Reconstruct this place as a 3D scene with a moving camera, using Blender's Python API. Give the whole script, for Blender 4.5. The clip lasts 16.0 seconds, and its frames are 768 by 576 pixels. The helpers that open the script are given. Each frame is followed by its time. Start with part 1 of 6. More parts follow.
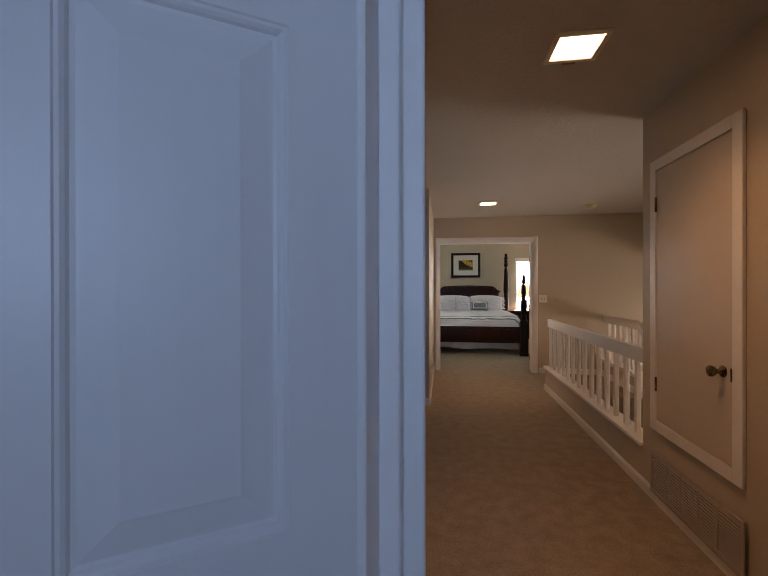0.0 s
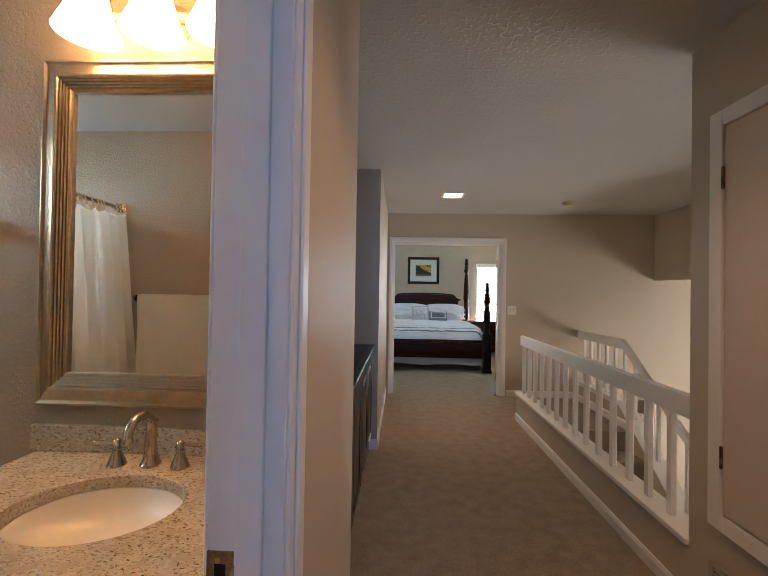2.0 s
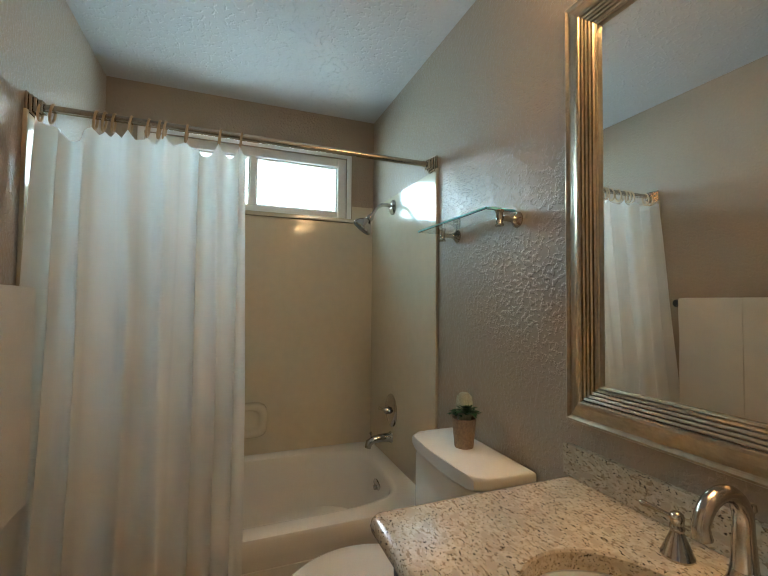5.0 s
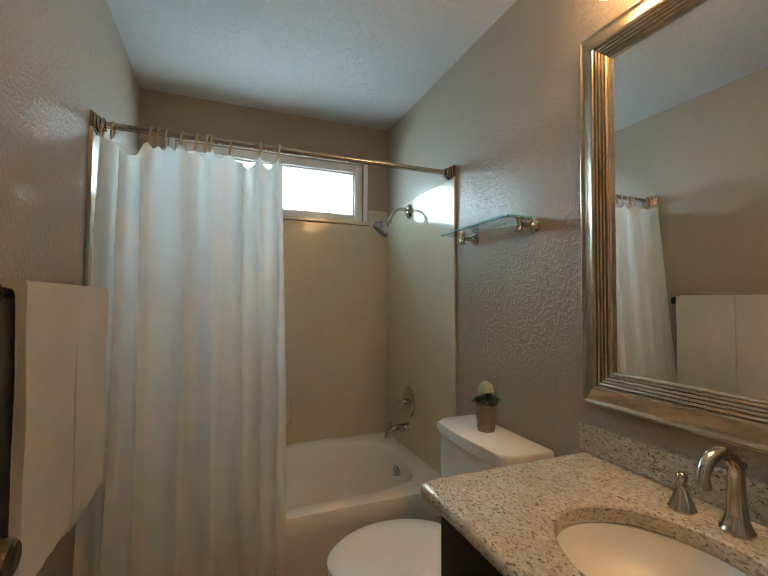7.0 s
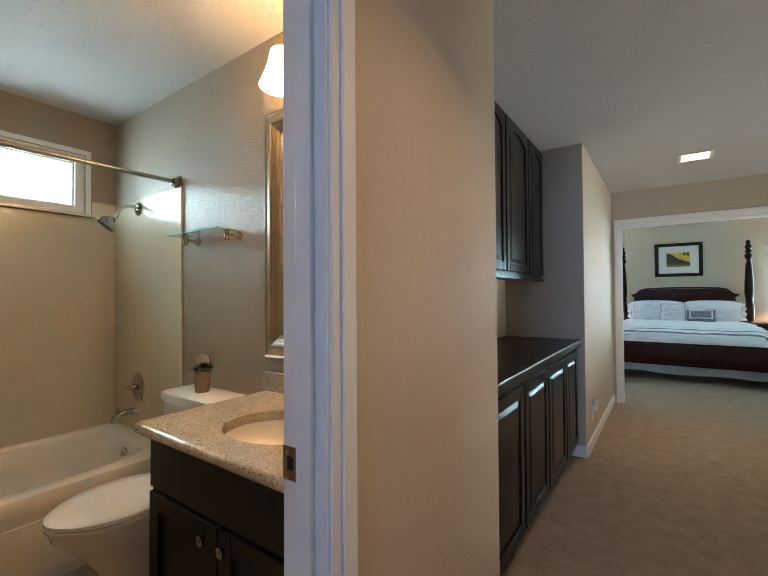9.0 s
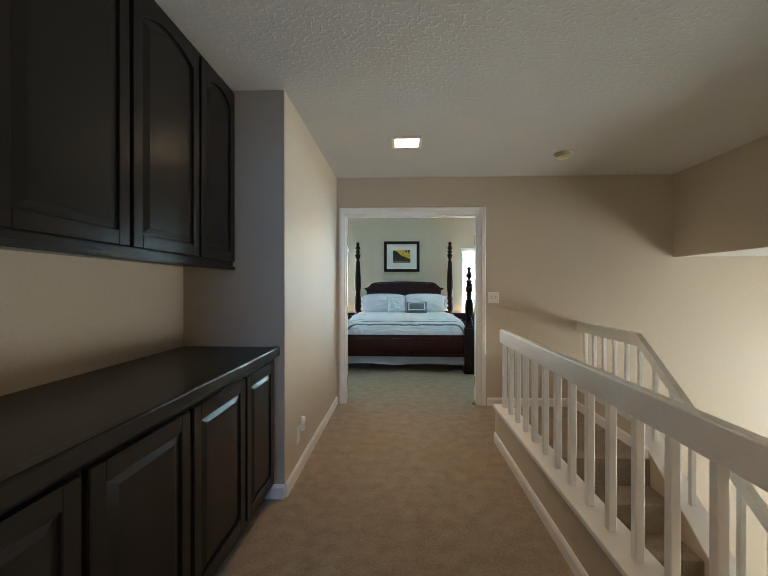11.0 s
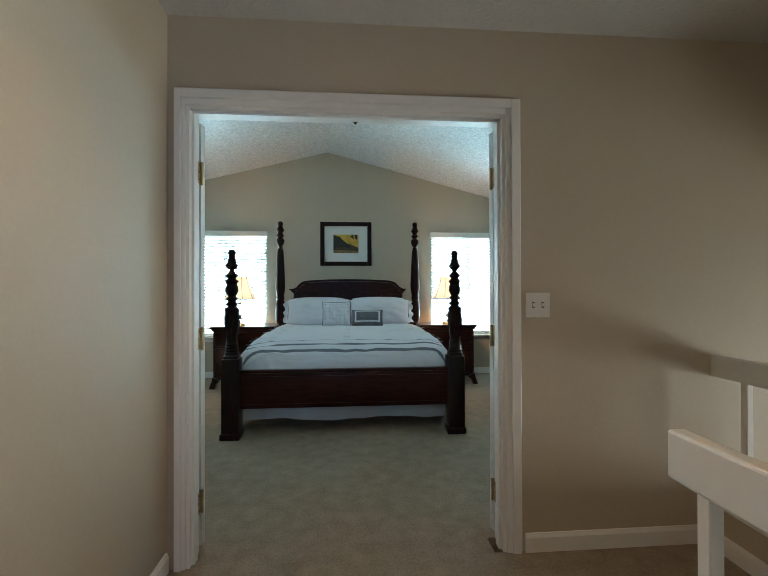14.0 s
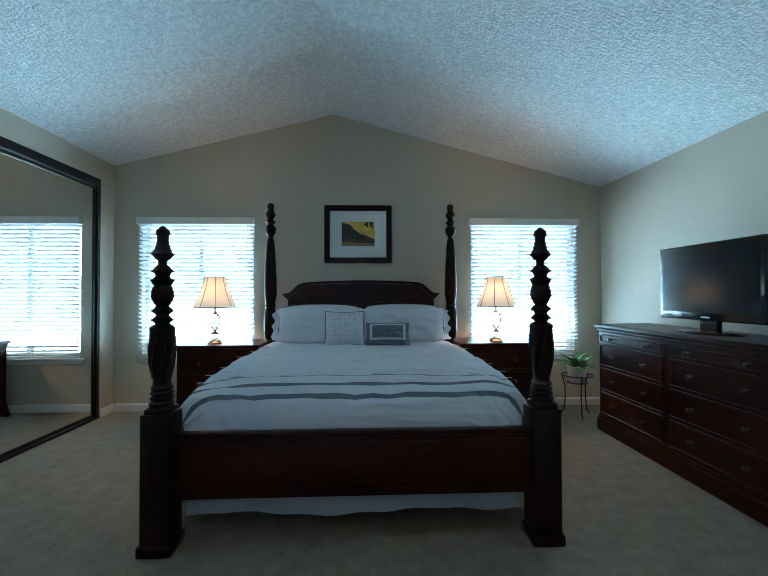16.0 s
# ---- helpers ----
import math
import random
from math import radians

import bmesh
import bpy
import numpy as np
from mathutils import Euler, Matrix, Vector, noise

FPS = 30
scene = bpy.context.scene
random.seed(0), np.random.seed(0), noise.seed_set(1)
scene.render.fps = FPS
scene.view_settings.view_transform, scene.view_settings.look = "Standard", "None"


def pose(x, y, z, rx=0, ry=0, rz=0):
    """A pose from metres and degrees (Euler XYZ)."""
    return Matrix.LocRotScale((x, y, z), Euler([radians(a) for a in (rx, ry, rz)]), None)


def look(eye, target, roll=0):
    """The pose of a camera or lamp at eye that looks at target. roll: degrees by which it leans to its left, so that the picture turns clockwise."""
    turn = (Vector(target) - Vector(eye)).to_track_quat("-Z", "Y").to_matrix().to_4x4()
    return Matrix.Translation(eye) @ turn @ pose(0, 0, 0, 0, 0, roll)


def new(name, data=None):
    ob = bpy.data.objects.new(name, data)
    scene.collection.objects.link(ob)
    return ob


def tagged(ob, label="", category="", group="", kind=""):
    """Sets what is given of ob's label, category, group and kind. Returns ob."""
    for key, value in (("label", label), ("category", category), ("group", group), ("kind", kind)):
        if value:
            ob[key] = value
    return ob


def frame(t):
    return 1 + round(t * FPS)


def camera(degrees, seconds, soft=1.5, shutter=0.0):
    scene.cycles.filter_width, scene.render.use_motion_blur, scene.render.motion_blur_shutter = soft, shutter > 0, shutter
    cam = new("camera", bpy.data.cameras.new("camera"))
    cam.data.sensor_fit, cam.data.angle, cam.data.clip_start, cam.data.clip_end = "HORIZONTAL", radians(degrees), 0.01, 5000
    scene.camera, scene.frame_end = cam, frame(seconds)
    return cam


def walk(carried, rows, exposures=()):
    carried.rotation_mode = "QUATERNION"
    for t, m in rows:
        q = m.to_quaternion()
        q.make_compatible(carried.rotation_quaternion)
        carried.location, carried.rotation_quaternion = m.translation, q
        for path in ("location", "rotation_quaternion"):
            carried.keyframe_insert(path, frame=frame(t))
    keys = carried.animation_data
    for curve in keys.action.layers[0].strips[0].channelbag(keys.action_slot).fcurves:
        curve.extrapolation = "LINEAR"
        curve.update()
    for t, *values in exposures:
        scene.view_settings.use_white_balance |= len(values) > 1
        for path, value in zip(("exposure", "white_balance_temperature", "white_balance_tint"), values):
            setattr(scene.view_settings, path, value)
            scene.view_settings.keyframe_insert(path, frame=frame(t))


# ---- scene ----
cam = camera(87.31, 16.0, soft=0.8)
PATH = [
    # seconds, x, y, z, yaw, pitch, roll
    (0.0, 0.041, -0.038, 1.337, 8.53, -0.10, 0.07),
    (0.5, 0.152, 0.296, 1.351, -0.35, -0.13, -0.09),
    (1.0, 0.185, 0.603, 1.359, -5.50, -0.01, -0.33),
    (1.5, 0.130, 0.848, 1.365, -5.99, 0.26, -0.79),
    (2.0, 0.060, 1.018, 1.367, 2.39, 0.65, -0.94),
    (2.5, -0.046, 1.118, 1.334, 14.67, 1.13, -0.67),
    (3.0, -0.181, 1.227, 1.315, 26.85, 1.48, -0.56),
    (3.5, -0.237, 1.323, 1.293, 37.07, 1.63, -0.40),
    (4.0, -0.257, 1.405, 1.295, 49.76, 1.79, -0.34),
    (4.5, -0.269, 1.421, 1.295, 61.19, 1.93, -0.50),
    (5.0, -0.279, 1.423, 1.296, 68.81, 1.94, -0.54),
    (5.2, -0.281, 1.428, 1.298, 71.40, 1.96, -0.52),
    (7.3, -0.137, 1.192, 1.290, 66.33, 1.66, -0.18),
    (7.5, -0.072, 1.150, 1.282, 62.95, 1.59, -0.09),
    (8.0, 0.139, 1.042, 1.252, 54.18, 1.47, -0.01),
    (8.5, 0.301, 1.003, 1.258, 45.76, 1.20, 0.31),
    (9.0, 0.396, 1.077, 1.269, 35.08, 0.99, 0.36),
    (9.5, 0.409, 1.267, 1.287, 24.05, 0.61, 0.26),
    (10.0, 0.428, 1.506, 1.321, 14.92, 0.19, 0.09),
    (10.2, 0.454, 1.618, 1.315, 11.60, 0.18, 0.02),
    (12.3, 0.669, 3.229, 1.208, -2.99, -0.25, 0.20),
    (12.5, 0.669, 3.407, 1.206, -3.35, -0.25, 0.20),
    (13.0, 0.680, 3.842, 1.229, -3.96, -0.10, 0.18),
    (13.5, 0.694, 4.252, 1.226, -4.22, 0.03, 0.15),
    (14.0, 0.689, 4.662, 1.227, -4.34, 0.33, 0.16),
    (14.5, 0.713, 5.050, 1.226, -4.22, 0.47, 0.20),
    (15.0, 0.712, 5.403, 1.218, -3.54, 0.64, 0.17),
    (15.5, 0.683, 5.758, 1.223, -2.76, 0.87, 0.09),
    (16.0, 0.683, 6.088, 1.232, -2.36, 0.98, 0.19),
]
# seconds, stops, kelvin, tint: the clip's camera drifts from a warm to a cool picture
EXPOSURES = [
    (0.0, -0.72, 10200, 38),
    (0.5, -0.35, 9500, 40),
    (1.0, -0.25, 9000, 40),
    (2.0, -0.2, 7800, 26),
    (3.0, -0.1, 6900, 13),
    (3.5, -0.3, 6700, 12),
    (5.0, -0.25, 6600, 9),
    (7.5, -0.35, 6750, 13),
    (8.0, -0.28, 6800, 13),
    (8.5, 0.0, 6900, 13),
    (9.0, 0.05, 7100, 13),
    (10.0, 0.0, 7050, 12),
    (12.5, 0.0, 7500, 11),
    (13.0, -0.12, 7450, 11),
    (13.5, -0.42, 7300, 11),
    (14.0, -0.65, 7100, 11),
    (15.0, -1.05, 6600, 10),
    (16.0, -1.25, 6050, 10),
]
walk(cam, [(t, pose(x, y, z, 90 + pitch, roll, yaw)) for t, x, y, z, yaw, pitch, roll in PATH], EXPOSURES)

# ---- world and large lights ----
world = bpy.data.worlds.new("sky")
scene.world = world
world.use_nodes = True
wn = world.node_tree.nodes
sky = wn.new("ShaderNodeTexSky")
sky.sky_type = 'NISHITA'
sky.sun_disc = False
sky.sun_elevation, sky.sun_rotation = radians(50), radians(160)
world.node_tree.links.new(sky.outputs[0], wn["Background"].inputs[0])
wn["Background"].inputs[1].default_value = 0.12


def area_lamp(name, m, sx, sy, watts, colour, spread=180):
    data = bpy.data.lights.new(name, 'AREA')
    data.shape, data.size, data.size_y, data.energy, data.color = 'RECTANGLE', sx, sy, watts, colour
    data.spread = radians(spread)
    ob = new(name, data)
    ob.matrix_world = m
    return ob


DAY = (0.42, 0.78, 1.0)
# daylight standing in the real window openings, outside the glass and the blinds
area_lamp("window_daylight", look((-1.14, 10.80, 1.33), (-1.14, 5.0, 4.6)), 1.15, 1.40, 240, DAY, 170)
area_lamp("window_daylight", look((2.415, 10.80, 1.33), (2.415, 5.0, 4.6)), 1.15, 1.40, 240, DAY, 170)
area_lamp("window_daylight", look((-2.94, 1.55, 2.01), (0.0, 1.55, 1.75)), 1.0, 0.26, 15, DAY)
area_lamp("window_daylight", look((0.75, -3.08, 1.80), (0.3, 0.0, 2.7)), 1.5, 0.7, 50, (0.21, 0.50, 1.0), 120)
area_lamp("window_daylight", look((7.15, 4.6, -0.6), (2.0, 5.6, 0.6)), 2.4, 1.8, 70, (1.0, 0.93, 0.82))

# the two recessed hall lights throw their light downwards
for lx_, ly_ in ((0.645, 1.935), (0.615, 5.44)):
    area_lamp("led_panel", look((lx_, ly_, 2.438), (lx_, ly_ + 0.001, 0.0)), 0.18, 0.18, 6.5, (1.0, 0.70, 0.45), 115)


# ---- materials ----
def material(name, colour, rough=0.6, metal=0.0, vary=0.08, scale=6.0, fine=120.0, bump=0.0, bump_scale=200.0,
             coat=0.0, spec=0.5, second=None, emit=0.0, emit_colour=None, trans=0.0, stretch=(1, 1, 1), wear=0.1, splat=None):
    m = bpy.data.materials.new(name)
    m.use_nodes = True
    nt = m.node_tree
    p = nt.nodes["Principled BSDF"]
    p.inputs["Roughness"].default_value = rough
    p.inputs["Metallic"].default_value = metal
    p.inputs["Coat Weight"].default_value = coat
    p.inputs["Specular IOR Level"].default_value = spec
    p.inputs["Transmission Weight"].default_value = trans
    tc = nt.nodes.new("ShaderNodeTexCoord")
    mp = nt.nodes.new("ShaderNodeMapping")
    mp.inputs["Scale"].default_value = stretch
    nt.links.new(tc.outputs["Object"], mp.inputs[0])

    def tex(s, detail):
        n = nt.nodes.new("ShaderNodeTexNoise")
        n.inputs["Scale"].default_value, n.inputs["Detail"].default_value = s, detail
        nt.links.new(mp.outputs[0], n.inputs["Vector"])
        return n.outputs["Fac"]
    large, small = tex(scale, 4), tex(fine, 2)
    mix = nt.nodes.new("ShaderNodeMath")
    mix.operation = 'MULTIPLY_ADD'
    nt.links.new(small, mix.inputs[0])
    mix.inputs[1].default_value = 0.5
    half = nt.nodes.new("ShaderNodeMath")
    half.operation = 'MULTIPLY'
    nt.links.new(large, half.inputs[0])
    half.inputs[1].default_value = 0.5
    nt.links.new(half.outputs[0], mix.inputs[2])
    ramp = nt.nodes.new("ShaderNodeValToRGB")
    a = [c * (1 - vary) for c in colour]
    b = list(second) if second else [min(1, c * (1 + vary)) for c in colour]
    ramp.color_ramp.elements[0].position, ramp.color_ramp.elements[0].color = 0.36, (*a, 1)
    ramp.color_ramp.elements[1].position, ramp.color_ramp.elements[1].color = 0.64, (*b, 1)
    nt.links.new(mix.outputs[0], ramp.inputs[0])
    nt.links.new(ramp.outputs[0], p.inputs["Base Color"])
    if wear:
        mr = nt.nodes.new("ShaderNodeMapRange")
        mr.inputs[3].default_value, mr.inputs[4].default_value = max(0.02, rough * (1 - wear)), min(1, rough * (1 + wear))
        nt.links.new(large, mr.inputs[0])
        nt.links.new(mr.outputs[0], p.inputs["Roughness"])
    if bump:
        bp = nt.nodes.new("ShaderNodeBump")
        bp.inputs["Strength"].default_value, bp.inputs["Distance"].default_value = min(1, bump), 0.004 * max(1, bump)
        relief = tex(bump_scale, 3)
        if splat:   # flattened blobs of sprayed texture on a smooth ground
            mr = nt.nodes.new("ShaderNodeMapRange")
            mr.interpolation_type = 'SMOOTHSTEP'
            mr.inputs[1].default_value, mr.inputs[2].default_value = splat
            nt.links.new(relief, mr.inputs[0])
            relief = mr.outputs[0]
        nt.links.new(relief, bp.inputs["Height"])
        nt.links.new(bp.outputs[0], p.inputs["Normal"])
    if emit:
        p.inputs["Emission Color"].default_value = (*(emit_colour or colour), 1)
        p.inputs["Emission Strength"].default_value = emit
    return m


PAINT = material("beige_wall_paint", (0.53, 0.45, 0.352), 0.55, vary=0.025, scale=1.3, fine=60, bump=0.2, bump_scale=110, wear=0.08)
BATH_PAINT = material("taupe_bath_paint", (0.37, 0.295, 0.22), 0.33, vary=0.025, scale=1.3, fine=60, bump=0.40, bump_scale=75, wear=0.08, splat=(0.47, 0.62))
CEIL = material("textured_ceiling", (0.55, 0.54, 0.525), 0.9, vary=0.03, scale=2, fine=90, bump=0.55, bump_scale=42, splat=(0.54, 0.63))
POPCORN = material("popcorn_ceiling", (0.74, 0.75, 0.74), 0.95, vary=0.20, scale=30, fine=90, bump=3.6, bump_scale=56)
HATCHPAINT = material("hatch_paint", (0.60, 0.53, 0.45), 0.45, vary=0.02, scale=2, fine=40, bump=0.1, bump_scale=90)
TRIM = material("white_trim_paint", (0.81, 0.80, 0.78), 0.35, vary=0.02, scale=3, fine=30, bump=0.05, bump_scale=40)
DOORW = material("white_door_paint", (0.74, 0.73, 0.71), 0.4, vary=0.012, scale=2, fine=40, bump=0.03, bump_scale=120, stretch=(1, 1, 0.12))
CARPET = material("beige_carpet", (0.355, 0.285, 0.21), 0.97, vary=0.20, scale=11, fine=80, bump=3.5, bump_scale=150, wear=0)
LINO = material("bath_floor_vinyl", (0.45, 0.38, 0.30), 0.4, vary=0.1, scale=5, fine=60)
ESPRESSO = material("espresso_cabinet_paint", (0.011, 0.0085, 0.007), 0.29, vary=0.12, scale=4, fine=90, bump=0.02, bump_scale=90, spec=0.24, wear=0.04)
MAHOGANY = material("dark_mahogany", (0.034, 0.0076, 0.0046), 0.30, vary=0.45, scale=5, fine=40, bump=0.06, bump_scale=60, spec=0.16, stretch=(0.18, 1, 1))
MAHOGANY_V = material("dark_mahogany_turned", (0.017, 0.0056, 0.0042), 0.30, vary=0.45, scale=5, fine=40, bump=0.06, bump_scale=60, spec=0.17, stretch=(1, 1, 0.18))
BRASS = material("aged_brass", (0.50, 0.36, 0.20), 0.3, 1.0, vary=0.2, scale=30, fine=120)
BRONZED = material("worn_bronze_plate", (0.30, 0.22, 0.14), 0.32, 1.0, vary=0.3, scale=40, fine=150)
ANTIQUE = material("antique_brass", (0.20, 0.14, 0.075), 0.27, 1.0, vary=0.35, scale=30, fine=120)
NICKEL = material("brushed_nickel", (0.47, 0.42, 0.36), 0.19, 1.0, vary=0.06, scale=20, fine=300)
CHROME = material("chrome", (0.48, 0.47, 0.46), 0.08, 1.0, vary=0.03)
BLACK = material("black_metal", (0.012, 0.012, 0.013), 0.4, vary=0.2, fine=60)
GREYMET = material("painted_grille_metal", (0.42, 0.36, 0.29), 0.45, vary=0.04)
MIRROR = material("mirror_silver", (0.88, 0.90, 0.89), 0.012, 1.0, vary=0.0, wear=0)
PORCELAIN = material("white_porcelain", (0.82, 0.79, 0.74), 0.17, vary=0.015, coat=0.05, spec=0.28)
ACRYLIC = material("cream_acrylic_surround", (0.66, 0.57, 0.42), 0.16, vary=0.03, scale=2, fine=20, coat=0.6)
LINEN = material("white_linen", (0.74, 0.745, 0.80), 0.85, vary=0.03, scale=4, fine=300, bump=0.4, bump_scale=420)
SKIRTCLOTH = material("pale_grey_skirt_cloth", (0.42, 0.44, 0.49), 0.9, vary=0.05, scale=6, fine=300, bump=0.3, bump_scale=420)
STRIPE = material("grey_stripe_cloth", (0.17, 0.19, 0.23), 0.9, vary=0.12, scale=10, fine=300, bump=0.3, bump_scale=420)
GREYCLOTH = material("grey_cushion_cloth", (0.20, 0.215, 0.25), 0.9, vary=0.08, scale=10, fine=300, bump=0.3, bump_scale=420)
TOWEL = material("white_terry_towel", (0.84, 0.81, 0.76), 0.98, vary=0.05, scale=8, fine=300, bump=2.0, bump_scale=420)
PLASTIC = material("white_plastic", (0.78, 0.76, 0.72), 0.35, vary=0.02)
YELLOWED = material("yellowed_plastic", (0.66, 0.58, 0.40), 0.45, vary=0.04)
LED = material("led_panel_diffuser", (1, 0.95, 0.88), 0.5, vary=0, emit=14, emit_colour=(1.0, 0.74, 0.50))
SHADEGLASS = material("frosted_glass_shade", (1, 0.95, 0.88), 0.4, vary=0, emit=18, emit_colour=(1.0, 0.62, 0.29))
BACKDROP = material("bright_overcast_outside", (1, 1, 1), 0.9, vary=0, emit=10.0, emit_colour=(0.72, 0.90, 1.0))
DUSK = material("blue_shade_outside", (0.2, 0.4, 0.8), 0.9, vary=0, emit=0.8, emit_colour=(0.12, 0.38, 1.0))
SCREEN = material("black_tv_screen", (0.006, 0.007, 0.008), 0.16, vary=0.05)
GLOSSBLACK = material("gloss_black_plastic", (0.01, 0.01, 0.011), 0.12, vary=0.1)
LEAF = material("green_leaf", (0.07, 0.20, 0.03), 0.45, vary=0.35, scale=20, second=(0.16, 0.34, 0.06))
DARKLEAF = material("dark_green_leaf", (0.02, 0.09, 0.02), 0.5, vary=0.4, scale=30)
CACTUS = material("pale_cactus", (0.42, 0.42, 0.32), 0.8, vary=0.25, scale=60, fine=200, bump=1.0, bump_scale=250)
TERRACOTTA = material("grey_clay_pot", (0.30, 0.22, 0.16), 0.8, vary=0.2, scale=20, fine=150, bump=0.3)
WHITEPOT = material("white_ceramic_pot", (0.7, 0.7, 0.68), 0.3, vary=0.05)
SILVERGOLD = material("champagne_silver_frame", (0.45, 0.37, 0.27), 0.30, 0.92, vary=0.12, scale=9, fine=70, bump=0.10, bump_scale=100, wear=0.1)
FRAMEBLACK = material("dark_brown_frame", (0.022, 0.009, 0.006), 0.45, vary=0.3, spec=0.15)
MAT_BOARD = material("white_mat_board", (0.75, 0.75, 0.73), 0.9, vary=0.02)
CRYSTAL = material("crystal_glass", (0.95, 0.97, 1.0), 0.03, vary=0, trans=1.0, wear=0)
# near-black that paints the shade inside slots, pockets and ducts; none are hollow
OPENING_SHADE = material("opening_shade_black", (0.01, 0.01, 0.01), 0.9, vary=0.1)


def glass_material(name, tint):
    m = bpy.data.materials.new(name)
    m.use_nodes = True
    p = m.node_tree.nodes["Principled BSDF"]
    p.inputs["Base Color"].default_value = (*tint, 1)
    p.inputs["Roughness"].default_value = 0.02
    p.inputs["Transmission Weight"].default_value = 1.0
    p.inputs["IOR"].default_value = 1.45
    return m


GLASS = glass_material("clear_glass", (0.95, 0.98, 0.98))
AQUA = glass_material("aqua_glass", (0.86, 0.97, 0.95))


def thin_cloth(name, colour, through_amount, bump=0.2):
    m = material(name, colour, 0.85, vary=0.03, scale=3, fine=300, bump=bump, bump_scale=350)
    nt = m.node_tree
    p = nt.nodes["Principled BSDF"]
    tl = nt.nodes.new("ShaderNodeBsdfTranslucent")
    tl.inputs[0].default_value = (*colour, 1)
    mx = nt.nodes.new("ShaderNodeMixShader")
    mx.inputs[0].default_value = through_amount
    nt.links.new(p.outputs[0], mx.inputs[1])
    nt.links.new(tl.outputs[0], mx.inputs[2])
    nt.links.new(mx.outputs[0], nt.nodes["Material Output"].inputs[0])
    return m


CURTAIN = thin_cloth("white_shower_curtain", (0.82, 0.80, 0.76), 0.45, 0.1)
SLAT = thin_cloth("white_blind_slat", (0.80, 0.82, 0.84), 0.35, 0.0)
LAMPSHADE = thin_cloth("cream_lampshade", (0.70, 0.60, 0.49), 0.10)
LAMPSHADE.node_tree.nodes["Principled BSDF"].inputs["Emission Color"].default_value = (1.0, 0.82, 0.60, 1)
LAMPSHADE.node_tree.nodes["Principled BSDF"].inputs["Emission Strength"].default_value = 0.5


def granite():
    m = material("speckled_granite", (0.50, 0.42, 0.31), 0.16, vary=0.1, scale=14, fine=90, coat=0.2, second=(0.60, 0.53, 0.42))
    nt = m.node_tree
    p = nt.nodes["Principled BSDF"]
    tc = nt.nodes["Texture Coordinate"]
    base = p.inputs["Base Color"].links[0].from_socket
    for s, lim, colour in ((150, 0.39, (0.32, 0.25, 0.17)), (235, 0.35, (0.05, 0.037, 0.028)), (60, 0.38, (0.45, 0.38, 0.29))):
        n = nt.nodes.new("ShaderNodeTexNoise")
        n.inputs["Scale"].default_value, n.inputs["Detail"].default_value = s, 2.5
        mp = nt.nodes.new("ShaderNodeMapping")
        mp.inputs["Scale"].default_value = (0.55, 1.0, 1.0)
        mp.inputs["Rotation"].default_value = (0.3, 0.2, s * 0.11)
        nt.links.new(tc.outputs["Object"], mp.inputs[0])
        nt.links.new(mp.outputs[0], n.inputs["Vector"])
        r = nt.nodes.new("ShaderNodeValToRGB")
        r.color_ramp.elements[0].position, r.color_ramp.elements[0].color = lim, (1, 1, 1, 1)
        r.color_ramp.elements[1].position, r.color_ramp.elements[1].color = lim + 0.035, (0, 0, 0, 1)
        nt.links.new(n.outputs["Fac"], r.inputs[0])
        mx = nt.nodes.new("ShaderNodeMixRGB")
        nt.links.new(r.outputs[0], mx.inputs[0])
        nt.links.new(base, mx.inputs[1])
        mx.inputs[2].default_value = (*colour, 1)
        base = mx.outputs[0]
    nt.links.new(base, p.inputs["Base Color"])
    return m


GRANITE = granite()


# ---- mesh helpers ----
def box(bm, x0, y0, z0, x1, y1, z1, bevel=0.0, segs=2):
    made = bmesh.ops.create_cube(bm, size=1.0, matrix=Matrix.Translation(((x0 + x1) / 2, (y0 + y1) / 2, (z0 + z1) / 2))
                                 @ Matrix.Diagonal((abs(x1 - x0), abs(y1 - y0), abs(z1 - z0), 1)))
    if bevel:
        edges = list({e for v in made["verts"] for e in v.link_edges})
        bmesh.ops.bevel(bm, geom=edges, offset=bevel, segments=segs, affect='EDGES', profile=0.5)
    return bm


def cube(*args, bevel=0.0, segs=2):
    return box(bmesh.new(), *args, bevel=bevel, segs=segs)


def lathe(bm, profile, segs=24, m=None):
    """Turned body: profile of (radius, height) pairs about z."""
    m = m or Matrix()
    rings = []
    for r, z in profile:
        rings.append([bm.verts.new(m @ Vector((r * math.cos(2 * math.pi * k / segs), r * math.sin(2 * math.pi * k / segs), z))) for k in range(segs)])
    for a, b in zip(rings, rings[1:]):
        for k in range(segs):
            bm.faces.new((a[k], a[(k + 1) % segs], b[(k + 1) % segs], b[k]))
    if profile[0][0] > 1e-4:
        bm.faces.new(rings[0][::-1])
    if profile[-1][0] > 1e-4:
        bm.faces.new(rings[-1])
    return bm


def turned(profile, segs=24, m=None):
    return lathe(bmesh.new(), profile, segs, m)


